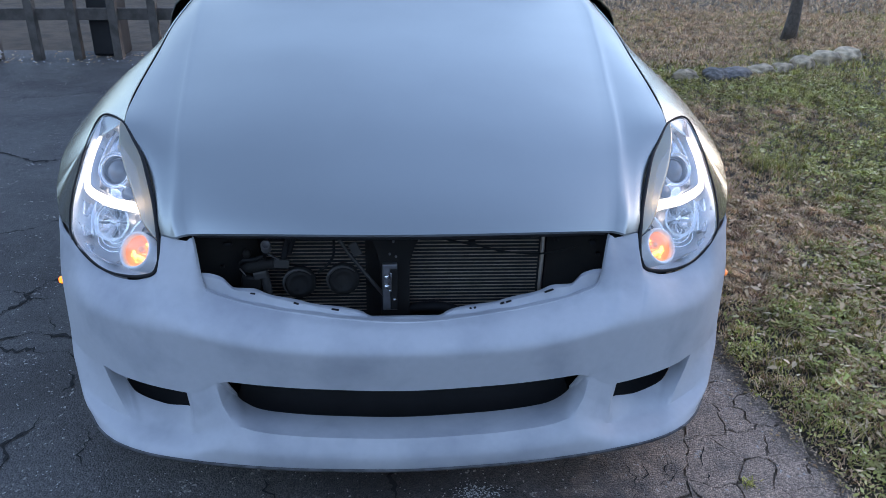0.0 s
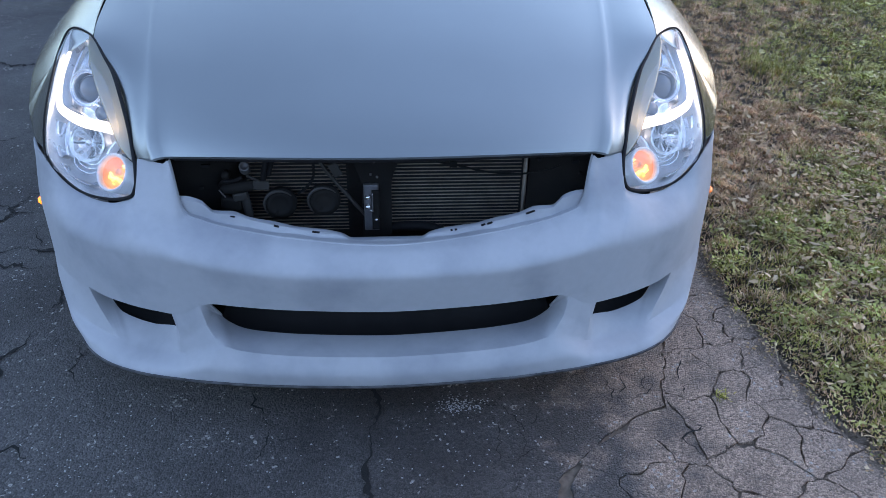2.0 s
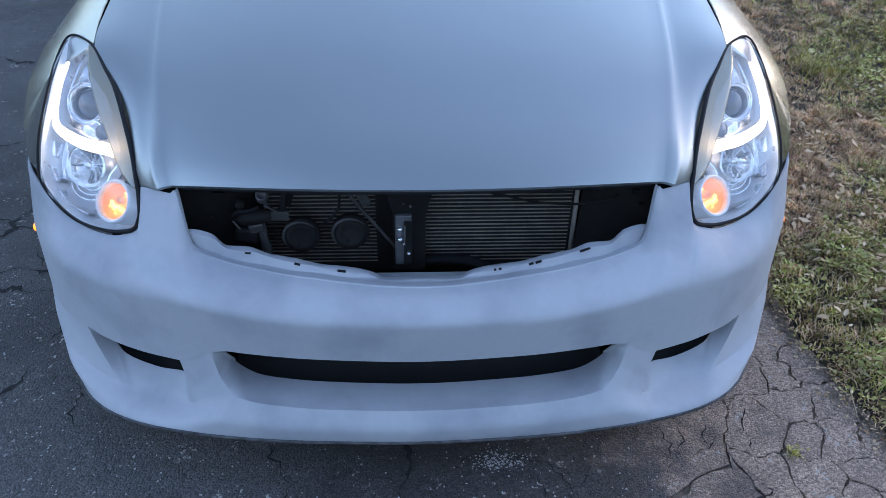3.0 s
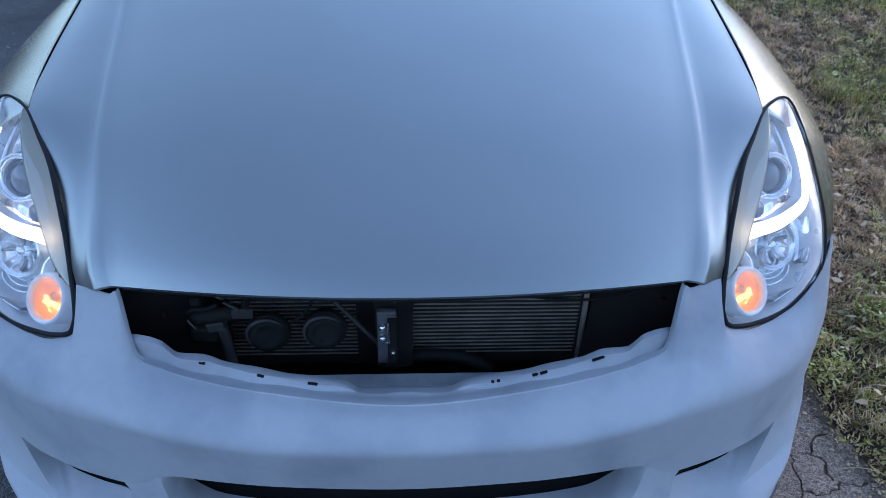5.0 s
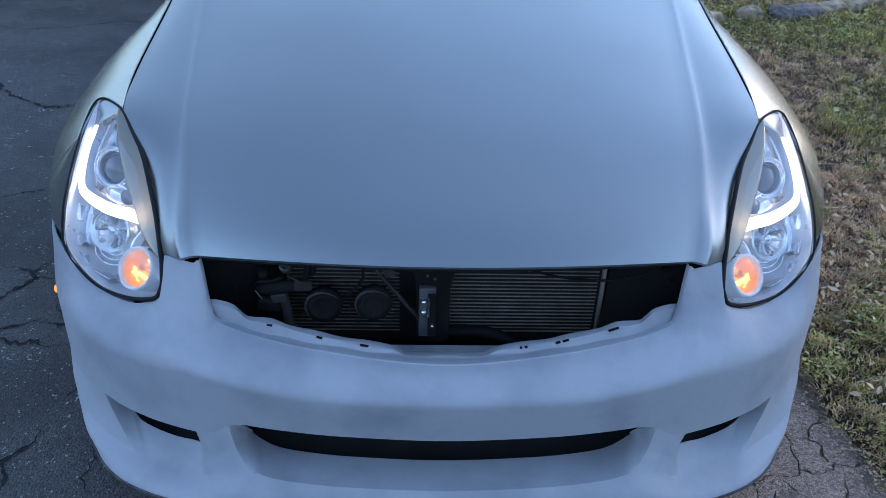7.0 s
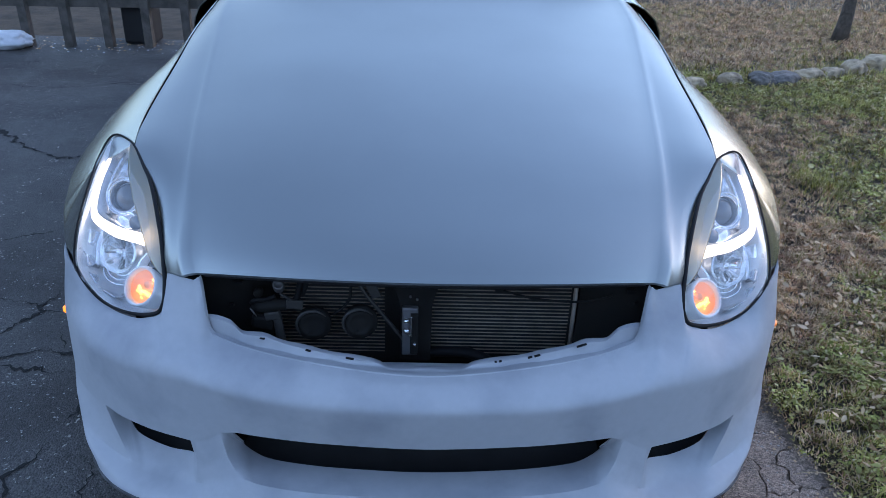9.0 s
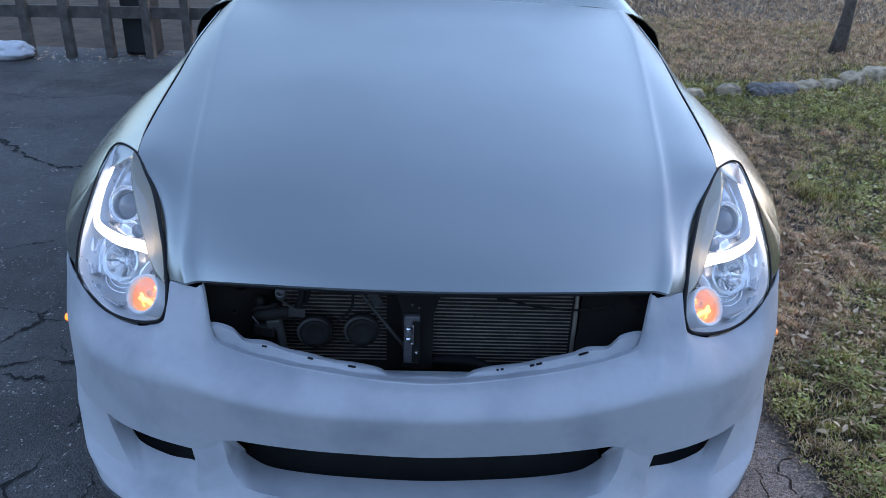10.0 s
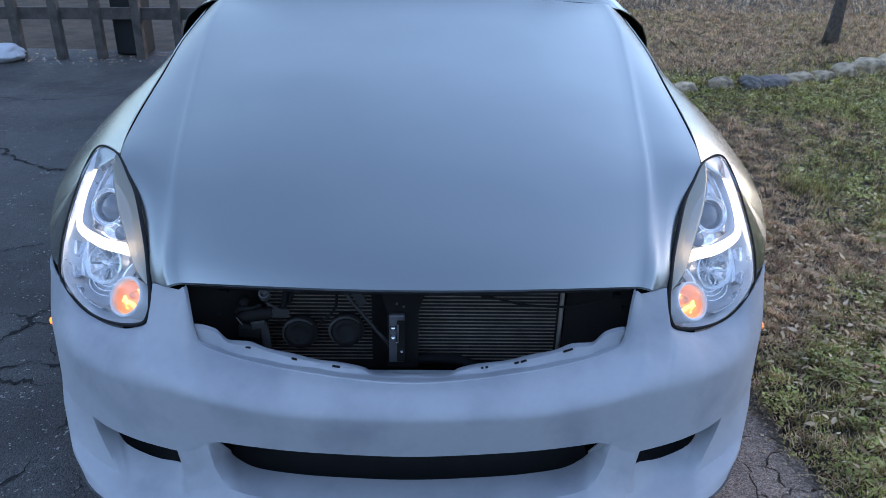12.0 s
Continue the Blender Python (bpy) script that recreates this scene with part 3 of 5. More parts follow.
def bumper_lines():
    a = lambda x: np.array(x, float)
    crease = np.stack([a(X_CRE), oval(a(X_CRE), .881, -.19, .4, 2.6), a(Z_CRE)], 1)
    top_edge = np.stack([a(X_T), oval(a(X_T), .885, -.18, .4, 2.7), a(Z_T)], 1)
    low_edge = np.stack([a(X_B), oval(a(X_B), .873, -.19, .4, 2.75), a(Z_B)], 1)
    shelf = np.stack([a(X_F), oval(a(X_F), .853, -.207, .4, 3.0), a(Z_F)], 1)
    foot = np.stack([a(X_BOT), oval(a(X_BOT), .79, -.225, .3, 4.0), a(Z_BOT)], 1)
    return [np.stack([X_TOP, Y_TOP, Z_TOP], 1), np.stack([X_SHO, Y_SHO, Z_SHO], 1), crease, top_edge, low_edge, shelf, foot]


def bumper():
    sub = 8
    u = np.linspace(0, 13, 13 * sub + 1)
    mirrored = np.concatenate([-KN[:0:-1], KN])
    lines = [np.stack([pchip(u, mirrored, both(l)[:, j]) for j in range(3)], 1) for l in bumper_lines()]
    lines[4][:, 1] += pchip(u, [*KN[:4], 3.7, *KN[4:10], 9.75, *KN[10:]], [*IN_B[:4], .058, *IN_B[4:10], .050, *IN_B[10:]])
    lines[5][:, 1] += pchip(u, KN, IN_F)
    # past the fog light opening the flank runs smoothly down to the foot
    turn_in = np.clip((u - 10.3) / 1.2, 0, 1)[:, None]
    turn_in = turn_in**2 * (3 - 2 * turn_in)
    for i, k in ((4, 0.30), (5, 0.58)):
        fair = lines[3] * (1 - k) + lines[6] * k + np.array((0.018, -0.006, 0)) * (k * (1 - k) * 2)
        lines[i] = lines[i] * (1 - turn_in) + fair * turn_in
    # two more lines give the fold of the chin its roundness and its return
    foot = lines[-1]
    under = lines[3] + np.stack([0 * u, np.interp(u, [0, 2.6, 3, 4, 6.9, 7, 8, 9, 9.8, 10, 13], [.02, .012, .006, 0, 0, .004, .014, .020, .014, 0, 0]), 0 * u - 0.001], 1)
    lines.insert(4, under)
    lines.insert(-1, (lines[-2] * 0.35 + foot * 0.65) + np.array((0, -0.010, 0.004)))
    lines.append(foot + np.array((0, 0.012, -0.004)))
    lines.append(foot * np.array((0.985, 1, 1)) + np.array((0, 0.12, -0.004)))
    v_key = np.array([0, 0.8, 2.2, 4.0, 4.05, 5.2, 5.8, 6.6, 7.2, 7.4, 8.0])
    steps = [8, 9, 10, 1, 9, 5, 5, 4, 2, 3]
    v = np.concatenate([np.linspace(v_key[i], v_key[i + 1], n, endpoint=False) for i, n in enumerate(steps)] + [[v_key[-1]]])
    L = np.array(lines)
    P = np.zeros((len(v), len(u), 3))
    for j in range(len(u)):
        for k in range(3):
            low, high = v < v_key[3], v > v_key[6]
            P[:, j, k] = np.interp(v, v_key, L[:, j, k])
            P[low, j, k] = pchip(v[low], v_key[:4], L[:4, j, k])
            P[high, j, k] = pchip(v[high], v_key[6:], L[6:, j, k])
    first, last = sum(steps[:3]), sum(steps[:5])
    full = np.array([both(r) for r in P])
    n = len(u) - 1
    ok = np.ones((full.shape[0] - 1, full.shape[1] - 1), bool)
    for j in range(ok.shape[1]):
        c = abs(j + 0.5 - n) / sub
        if c < 3.375 or 7 < c < 9.5:
            ok[first:last, j] = False
    shell = grid("bumper", full, PRIMER, car, "white-grey sanded primer bumper cover", ok, flip=True, solid=0.004)
    lip = full[sum(steps[:8])]
    tube("bumper_lip", lip[6:-6] + np.array((0, 0.001, -0.004)), .0045, LIP, shell, "worn dark lower edge of the bumper", 6)
    return shell, P[first], P[last], P[0], sub


shell, edge_top, edge_low, upper_edge, SUB = bumper()


def opening(name, lo, hi, s, label):
    """The black mesh behind an opening, and the duct that joins it to the cover."""
    j = range(int(lo * SUB), int(hi * SUB) + 1)
    t, b = np.array([edge_top[k] for k in j]) * (s, 1, 1), np.array([edge_low[k] for k in j]) * (s, 1, 1)
    if lo == 0:
        t, b = both(t), both(b)
    back = np.array((0, 0.075, 0.0))
    rows = [t + (0, 0.004, 0.004), t + back + (0, 0.02, 0.01), b + back, b + (0, 0.004, -0.004)]
    ob = grid(name, rows, BLACK, shell, label)
    return ob


opening("lower_grille", 0, 3.375, 1, "black lower grille opening")
for s in (-1, 1):
    opening("fog_light_opening", 7, 9.5, s, "empty black fog light opening")


def bumper_flange():
    """The ledge under the missing grille: two levels, with a stepped back edge and clip slots."""
    u = np.linspace(0, 3, 91)
    mirrored = np.concatenate([-KN[:0:-1], KN])
    whole = both(np.stack([X_TOP, Y_TOP, Z_TOP], 1))
    front = np.stack([pchip(u, mirrored, whole[:, j]) for j in range(3)], 1)
    x = front[:, 0]
    deep = 0.062 - 0.022 * (x / 0.446) ** 2
    y_back = front[:, 1] + deep
    z_back = pchip(x, [0, .078, .100, .15, .20, .245, .30, .335, .375, .400, .43, .47], [.357, .358, .372, .386, .394, .409, .424, .442, .447, .476, .489, .495]) - 1.0 * y_back
    wave = 0.5 + 0.5 * np.cos(x * 62.0)
    rows = []
    for f, g, z in ((0, 0, 0), (0.03, 0, 0.002), (0.12, 0.02, 0.002), (0.34, 0.06, -0.003), (0.46, 0.10, -0.005), (0.51, 0.20, -0.003), (0.55, 0.58, 0.004), (0.60, 0.76, 0.006), (0.80, 0.86, 0.005), (0.90, 0.95, 0.003), (0.96, 1.0, 0.002), (1.0, 1.0, 0), (1.01, 1.0, -0.016)):
        p = front.copy()
        p[:, 1] += deep * f + 0.004 * wave * (0.4 < f < 0.7)
        p[:, 0] *= 1 + 0.04 * f * (x / 0.446) ** 2
        p[:, 2] += (z_back - front[:, 2]) * g + z
        rows.append(both(p))
    grid("bumper_flange", rows, PRIMER, shell, "stepped primed ledge with clip slots", solid=0.003)
    # no openings are cut: black blocks stand in for the shade in the slots
    for sx, w in SLOTS:
        k = abs(sx)
        y = float(np.interp(k, x, front[:, 1] + deep * 0.58))
        z = float(np.interp(k, x, front[:, 2] + (z_back - front[:, 2]) * 0.62)) + 0.0052
        dz = float(np.interp(k + .01, x, z_back) - np.interp(k - .01, x, z_back)) / .02
        dy = float(np.interp(k + .01, x, front[:, 1]) - np.interp(k - .01, x, front[:, 1])) / .02
        q = 1 if sx > 0 else -1
        box("clip_slot_dark", (sx - w / 2, y - 0.0026, z - 0.002), (sx + w / 2, y + 0.0026, z + 0.0012), BLACK, shell, bevel=0.001, turn=(0, -q * math.degrees(math.atan(dz)), q * math.degrees(math.atan(dy))))


SLOTS = [(-0.341, 0.011), (-0.245, 0.012), (-0.158, 0.017), (0.148, 0.005), (0.158, 0.006), (0.221, 0.01), (0.236, 0.013), (0.33, 0.022)]
bumper_flange()

# side marker lamps in the bumper's flanks
for s in (-1, 1):
    lathe("side_marker", [(0.0, 0.006), (0.6, 0.005), (1.0, 0.0), (1.0, -0.006)], MARKER if s < 0 else DIM_MARKER, car, (s * 0.857, 0.168, 0.398), (s, -0.45, 0.1), "small lit amber side marker", 16, (0.016, 0.0065), (0, 1, 0))

# hood: a raised middle between two creases, falling to the flanks
CREASE = path([(.503, .000, .592), (.510, .010, .604), (.529, .12, .673), (.552, .25, .733), (.605, .60, .811), (.655, .95, .874), (.69, 1.25, .92), (.70, 1.5, .95)], 60)
FLANK = path([(.550, .028, .582), (.554, .036, .592), (.572, .09, .632), (.603, .17, .679), (.642, .24, .722), (.692, .325, .760), (.711, .475, .784), (.729, .80, .833), (.752, 1.12, .874), (.765, 1.5, .91)], 60)
MIDDLE = path([(0, -.072, .6265), (0, -.069, .6315), (0, -.05, .645), (0, .0, .673), (0, .10, .714), (0, .30, .782), (0, .60, .853), (0, 1.0, .917), (0, 1.3, .953), (0, 1.5, .972)], 60)


def hood():
    corner = path([(.478, .0, .599), (.479, .003, .6045), (.488, .02, .620), (.511, .12, .684), (.536, .25, .741), (.590, .60, .818), (.641, .95, .880), (.676, 1.25, .925), (.686, 1.5, .954)], 60)
    half = []
    for i in range(60):
        row = []
        near = min(1, i / 6)
        m, c, k, f = MIDDLE[i], corner[i] - np.array((0.004, 0, 0)) * near, CREASE[i] + np.array((0.005, 0, 0.0045 * near)), FLANK[i]
        for q in np.linspace(0, 1, 22):
            x = q
            row.append((c[0] * x, m[1] + (c[1] - m[1]) * x**2.2, m[2] + (c[2] - m[2]) * x**2.6))
        for w, lift in ((0.2, 0.0006), (0.4, 0.0010), (0.6, 0.0010), (0.8, 0.0005), (1.0, -0.0004)):
            row.append(c + (k - c) * w + np.array((0, 0, lift)))
        fade = max(0.25, 1 - i / 45)
        for w in (0.12, 0.25, 0.45, 0.65, 0.85, 1.0):
            row.append(k + (f - k) * w + np.array((0, 0, -0.005 * fade * math.sin(math.pi * min(1, w * 1.25)) * (1 - w) + 0.004 * math.sin(math.pi * w))))
        half.append(np.array(row))
    rows = [both(r) for r in half]
    rows = [rows[0] + np.array((0, 0.022, -0.006))] + [rows[0] + np.array((0, 0.004, -0.007))] + rows
    grid("hood", rows, HOOD_PAINT, car, "dusty satin silver hood with two raised creases", solid=0.006)


hood()

INNER = [(.781, .103, .538), (.791, .16, .586), (.7905, .24, .666), (.7825, .32, .722), (.768, .392, .756), (.737, .378, .763), (.697, .334, .759), (.7165, .475, .7865), (.7345, .80, .8355), (.7575, 1.12, .8765), (.7705, 1.5, .9125)]
OUTER = [(.784, .108, .539), (.812, .162, .546), (.842, .204, .551), (.864, .25, .558), (.880, .29, .570), (.893, .33, .588), (.900, .37, .604), (.909, .45, .640), (.914, .65, .675), (.900, .93, .50), (.90, 1.5, .22)]
SWELL = [0, .002, .003, .004, .006, .010, .013, .019, .026, .034, .04]


def fender(s):
    n = 70
    k = np.arange(len(INNER)) * 1.0
    t = np.linspace(0, k[-1], n)
    a = np.stack([pchip(t, k, np.array(INNER)[:, j]) for j in range(3)], 1)
    b = np.stack([pchip(t, k, np.array(OUTER)[:, j]) for j in range(3)], 1)
    w = pchip(t, k, SWELL)
    rows = []
    for q in np.linspace(0, 1, 20):
        rows.append((a + (b - a) * q + np.array((0.75, 0, 0.66)) * (w * 2.4 * q * (1 - q))[:, None]) * (s, 1, 1))
    rows.append(rows[-1] + np.array((-0.008 * s, 0, 0.0)))
    grid("fender", rows, PAINT, car, "silver front fender", flip=s > 0, solid=0.003)


for s in (-1, 1):
    fender(s)

# ---- headlights ----
O = np.array((.67, .16, .62))
E1 = np.array((0.86450719, 0.50262046, 0.0))
E2 = np.array((-0.28654187, 0.49285201, 0.82157815))
NN = np.array((0.41294199, -0.71026022, 0.57009591))
RIM = [(-.184, -.124), (-.168, -.152), (-.100, -.171), (-.016, -.169), (.068, -.124), (.103, -.063), (.139, .035), (.178, .125), (.198, .180), (.190, .199), (.160, .201), (.104, .187), (.040, .148), (-.026, .101), (-.114, .008), (-.162, -.062), (-.178, -.095)]


def lens_depth(a, b):
    """The lens follows the body round the corner."""
    return (0.023) + (0.080) * a + (-0.163) * b + (-0.147) * a * a + (-0.106) * a * b + (-0.968) * b * b + (-1.564) * a**3 + (-0.385) * a * a * b + (0.835) * a * b * b + (0.885) * b**3


def face(s, a, b, w):
    p = O + E1 * a + E2 * b + NN * (lens_depth(a, b) + w)
    return p * (s, 1, 1)


def headlight(s):
    lamp = mesh("headlight", *rim_fan(s, -0.075, 0.80), SATIN, car, "lit headlight with chrome reflector and black rim")
    rim = path(RIM, 120, closed=True)
    mid = np.array((-0.01, 0.0))
    rows = []
    for f, w in ((0.985, -0.003), (0.965, -0.012), (0.94, -0.035), (0.89, -0.060), (0.80, -0.075)):
        rows.append([face(s, *(mid + (p - mid) * f), w) for p in rim])
    grid("bowl", rows, SATIN, lamp, "satin chrome bowl", closed=True, flip=s > 0)
    # the seal is wide along the hood and below, thin along the fender
    wide = [float(np.clip((0.45 * p[1] - p[0] + 0.03) / 0.10, 0, 1)) for p in rim]
    tube("rim_seal", [face(s, *p, 0.003 + 0.002 * k) for p, k in zip(rim, wide)], [0.0025 + 0.0021 * k for k in wide], RUBBER, lamp, "black rubber rim seal", 8, True)
    rows = []
    for f in (1.0, 0.97, 0.92, 0.84, 0.72, 0.55, 0.35, 0.15, 0.02):
        rows.append([face(s, *(mid + (p - mid) * f), 0.012 * (1 - f**2.5)) for p in rim])
    cover = grid("lens", rows, LENS, lamp, "clear plastic lens", closed=True, flip=s > 0)
    cover.visible_shadow = False
    # painted eyelid along the inner edge
    inner = path([(.112, .189), (.101, .186), (.040, .147), (-.026, .100), (-.113, .008), (-.159, -.062)], 48)
    outer = path([(.120, .188), (.106, .166), (.038, .092), (-.004, .052), (-.038, .022), (-.072, -.012), (-.096, -.040), (-.124, -.064), (-.152, -.070)], 48) - np.array((0.007, 0))
    for line in (inner, outer):
        for k in range(30):
            line[1:-1] = line[1:-1] * 0.5 + (line[:-2] + line[2:]) * 0.25
    rows = [[face(s, *(i + (o - i) * f), 0.004 + 0.003 * math.sin(1.5708 * f)) for i, o in zip(inner, outer)] for f in np.linspace(0, 1, 9)]
    rows.append([face(s, *(o + (o - i) * 0.02), 0.005) for i, o in zip(inner, outer)])
    rows.append([face(s, *o, -0.004) for o in outer])
    grid("eyelid", rows, EYELID, lamp, "thin silver eyelid film, lit through by the light strip", flip=s > 0)
    # light strip: down the outer side, then across
    c = path([(.166, .140), (.153, .096), (.134, .053), (.116, .020), (.100, .002), (.062, -.010), (.008, -.0165), (-.050, -.0135), (-.098, -.013)], 40)
    d = np.gradient(c, axis=0)
    d /= np.linalg.norm(d, axis=1)[:, None]
    q = np.stack([-d[:, 1], d[:, 0]], 1)
    wd = pchip(np.linspace(0, 1, 40), [0, .06, .40, .56, .75, 1], [.0045, .0075, .0085, .0105, .0120, .0125])[:, None]
    prof = ((1, -0.015), (0.6, -0.012), (-0.6, -0.012), (-1, -0.015))
    strip = grid("light_strip", [[face(s, *p, w) for p in c + q * (wd * k)] for k, w in prof], LED, lamp, "glowing white light strip", flip=s > 0)
    for k in (-1, 1):
        grid("strip_wall", [[face(s, *p, w) for p in c + q * (wd * k * 1.04)] for w in (-0.015, -0.045)], SATIN, strip, "satin side of the light strip", flip=s * k > 0)
    n = Vector(NN * (s, 1, 1))
    x = Vector(E1 * (s, 1, 1))
    ahead = (n * 0.5 + Vector((0.12 * s, -0.85, 0.35))).normalized()

    def bowl(name, a, b, r, prof, mat, label, squash=(1, 1), w=-0.05, axis=n, to=lamp):
        return lathe(name, prof, mat, to, face(s, a, b, w), axis, label, 40, (r * squash[0], r * squash[1]), x)
    bezel = bowl("projector_bezel", .074, .065, .046, [(1.0, -0.03), (1.0, 0.006), (0.97, 0.010), (0.92, 0.010), (0.90, 0.006), (0.86, 0.006), (0.84, 0.010), (0.78, 0.009), (0.72, 0.001), (0.70, -0.012)], CHROME, "stepped chrome projector bezel", w=-.040, axis=ahead)
    bowl("projector_lens", .074, .065, .032, [(1.0, -0.008), (0.9, 0.002), (0.65, 0.009), (0.35, 0.013), (0.02, 0.014)], DARK_LENS_AND_SHADE, "dark glass projector lens", w=-.044, axis=ahead, to=bezel)
    bowl("projector_shroud", .044, .014, .034, [(1.0, -0.01), (1.0, 0.001), (0.92, 0.002), (0.6, -0.003), (0.02, -0.005)], CHROME, "pale shroud under the projector", (1.0, 0.62), -.052)
    # a dark disc in place of the shade beside the shroud
    bowl("shroud_shade", .006, .016, .022, [(1.0, 0.0), (0.6, 0.004), (0.02, 0.005)], DARK_LENS_AND_SHADE, "dark disc painting the shade beside the shroud", (1.0, 0.75), -.040)
    dish = bowl("reflector", .017, -.060, .046, [(1.0, -0.02), (1.0, 0.007), (0.98, 0.009), (0.95, 0.004), (0.90, 0.003), (0.87, 0.007), (0.83, 0.003), (0.78, -0.002), (0.60, -0.012), (0.3, -0.018), (0.02, -0.018)], CHROME, "round chrome reflector", w=-.045, axis=ahead)
    y_ = ahead.cross(x).normalized()
    x_ = y_.cross(ahead).normalized()
    at = Vector(face(s, .017, -.060, -.045))
    for k in range(12):
        g = k * 0.5236 + 0.2
        side = x_ * math.cos(g) + y_ * math.sin(g)
        pts = [at + side * r + ahead * h for r, h in ((.008, -.014), (.016, -.013), (.025, -.009), (.034, .001))]
        # every third facet is dark, a dark reflection put into the colour
        tube("reflector_facet", pts, [.0016, .0024, .0030, .0022], CHROME if k % 3 else DARK_LENS_AND_SHADE, dish, sides=6)
    bowl("reflector_cap", .017, -.060, .011, [(1.0, -0.02), (1.0, -0.002), (0.7, 0.004), (0.02, 0.005)], CHROME, "chrome bulb cap", w=-.045, axis=ahead, to=dish)
    # stacked ridges under the reflector
    for k, (r, d) in enumerate(((.040, 0.0), (.034, .007), (.027, .013), (.019, .018))):
        arc = [face(s, .000 + r * math.cos(g), -.104 + d - r * 0.62 * math.sin(g), -.040 - 0.003 * k) for g in np.linspace(0.0, 3.14, 18)]
        tube("reflector_ridge", arc, 0.0019, CHROME, lamp)
    ring = bowl("amber_ring", -.106, -.109, .045, [(1.0, -0.04), (1.0, 0.006), (0.97, 0.011), (0.90, 0.012), (0.84, 0.009), (0.80, 0.0)], WHITE_PLASTIC, "white ring round the turn lamp", w=-.010)
    bowl("amber_lamp", -.106, -.109, .0368, [(1.0, 0.004), (0.96, -0.006), (0.75, -0.016), (0.4, -0.022), (0.02, -0.023)], AMBER, "lit amber turn lamp", w=-.010, to=ring)
    bowl("amber_bulb", -.108, -.104, .010, [(1.0, -0.022), (1.0, -0.008), (0.7, -0.002), (0.02, 0.0)], AMBER, "amber bulb", w=-.012, to=ring)
    # the bright streaks that the bulb throws on the faceted lamp, added as glowing bars
    for line, r in (([(-.024, -.010), (-.008, -.016), (.010, -.012), (.027, -.014)], .0062), ([(-.024, .012), (-.014, .020), (-.004, .020)], .0058), ([(.014, -.020), (.020, -.012), (.026, -.002)], .0044), ([(-.006, -.026), (.004, -.028), (.014, -.024)], .0030)):
        streak = [face(s, -.106 + u, -.109 + v, -.0275 + 0.20 * (abs(u) + abs(v)) ** 1.2) for u, v in path(line, 9)]
        tube("amber_streak", streak, [r * (0.45 + 0.55 * math.sin(3.1416 * (i + .5) / 9)) for i in range(9)], AMBER_GLINT, ring, "glowing bar for a bulb reflection in the turn lamp", 6, flat=.5)
    cap = bowl("amber_cover", -.106, -.109, .0365, [(1.0, 0.006), (0.9, 0.010), (0.6, 0.015), (0.02, 0.018)], AMBER_GLASS, "clear amber cover", w=-.010, to=ring)
    cap.visible_shadow = False
    # chrome folds of the housing: each a raised pleat
    for line, o1, top in (([(.150, .166), (.142, .130), (.132, .092), (.118, .058)], .008, -.026), ([(.128, .160), (.118, .128), (.100, .112)], .012, -.032), ([(.130, .045), (.118, .024), (.088, .010)], .010, -.038), ([(.108, -.028), (.098, -.070), (.072, -.108)], .009, -.024), ([(.082, -.020), (.078, -.058), (.060, -.100)], .010, -.034), ([(.058, -.122), (.022, -.146), (-.030, -.156)], .008, -.020), ([(-.062, -.040), (-.050, -.072), (-.052, -.100)], .007, -.034)):
        c = path(line, 16)
        rows = [[face(s, *(p + np.array((o, o * .4))), w) for p in c] for o, w in ((-o1 * 1.5, -.070), (-o1 * .5, top - .004), (0, top), (o1 * .5, top - .004), (o1 * 1.5, -.070))]
        grid("housing_fold", rows, CHROME, lamp, flip=s > 0)
    return lamp


def rim_fan(s, w, f):
    """The floor of the headlight's bowl, slightly domed."""
    rim = path(RIM, 96, closed=True)
    mid = np.array((-0.01, 0.0))
    verts = [face(s, *(mid + (p - mid) * f * r), w - 0.01 * (1 - r)) for r in (1.0, 0.66, 0.33) for p in rim] + [face(s, *mid, w - 0.01)]
    faces = [(i * 96 + k, i * 96 + (k + 1) % 96, (i + 1) * 96 + (k + 1) % 96, (i + 1) * 96 + k) for i in range(2) for k in range(96)]
    faces += [(192 + k, 192 + (k + 1) % 96, 288) for k in range(96)]
    if s > 0:
        faces = [q[::-1] for q in faces]
    return verts, faces


for s in (-1, 1):
    headlight(s)

# ---- inside the open grille ----
condenser = box("condenser", (-.36, .118, .30), (.345, .150, .60), FIN, car, "finned condenser with thin pale tubes")
for i in range(29):
    z = .330 + i * .0096
    for lo, hi in ((-.335, -.095), (.005, .335)):
        box("condenser_tube", (lo, .1155, z - .0010), (hi, .119, z + .0010), TUBE, condenser, bevel=0)
tube("condenser_end", [(.346, .112, .30), (.345, .112, .45), (.343, .112, .60)], .0055, TUBE, condenser, "pale end tank")
support = box("radiator_support", (-.53, .03, .575), (.53, .16, .592), DUSTY, car, "dusty black radiator support")
box("lower_beam", (-.30, -.012, .315), (.30, .024, .366), BEAM, support, "pale grey lower beam", bevel=.004)
for s in (-1, 1):
    q = path([(s * .352, .104, .575), (s * .352, .104, .45), (s * .345, .104, .32)], 8)
    rows = [q, q + np.array((s * .05, -.03, 0)), q + np.array((s * .13, -.05, 0)), q + np.array((s * .24, -.045, 0))]
    grid("side_panel", rows, DUSTY, support, "black side panel", solid=.003, flip=s < 0)
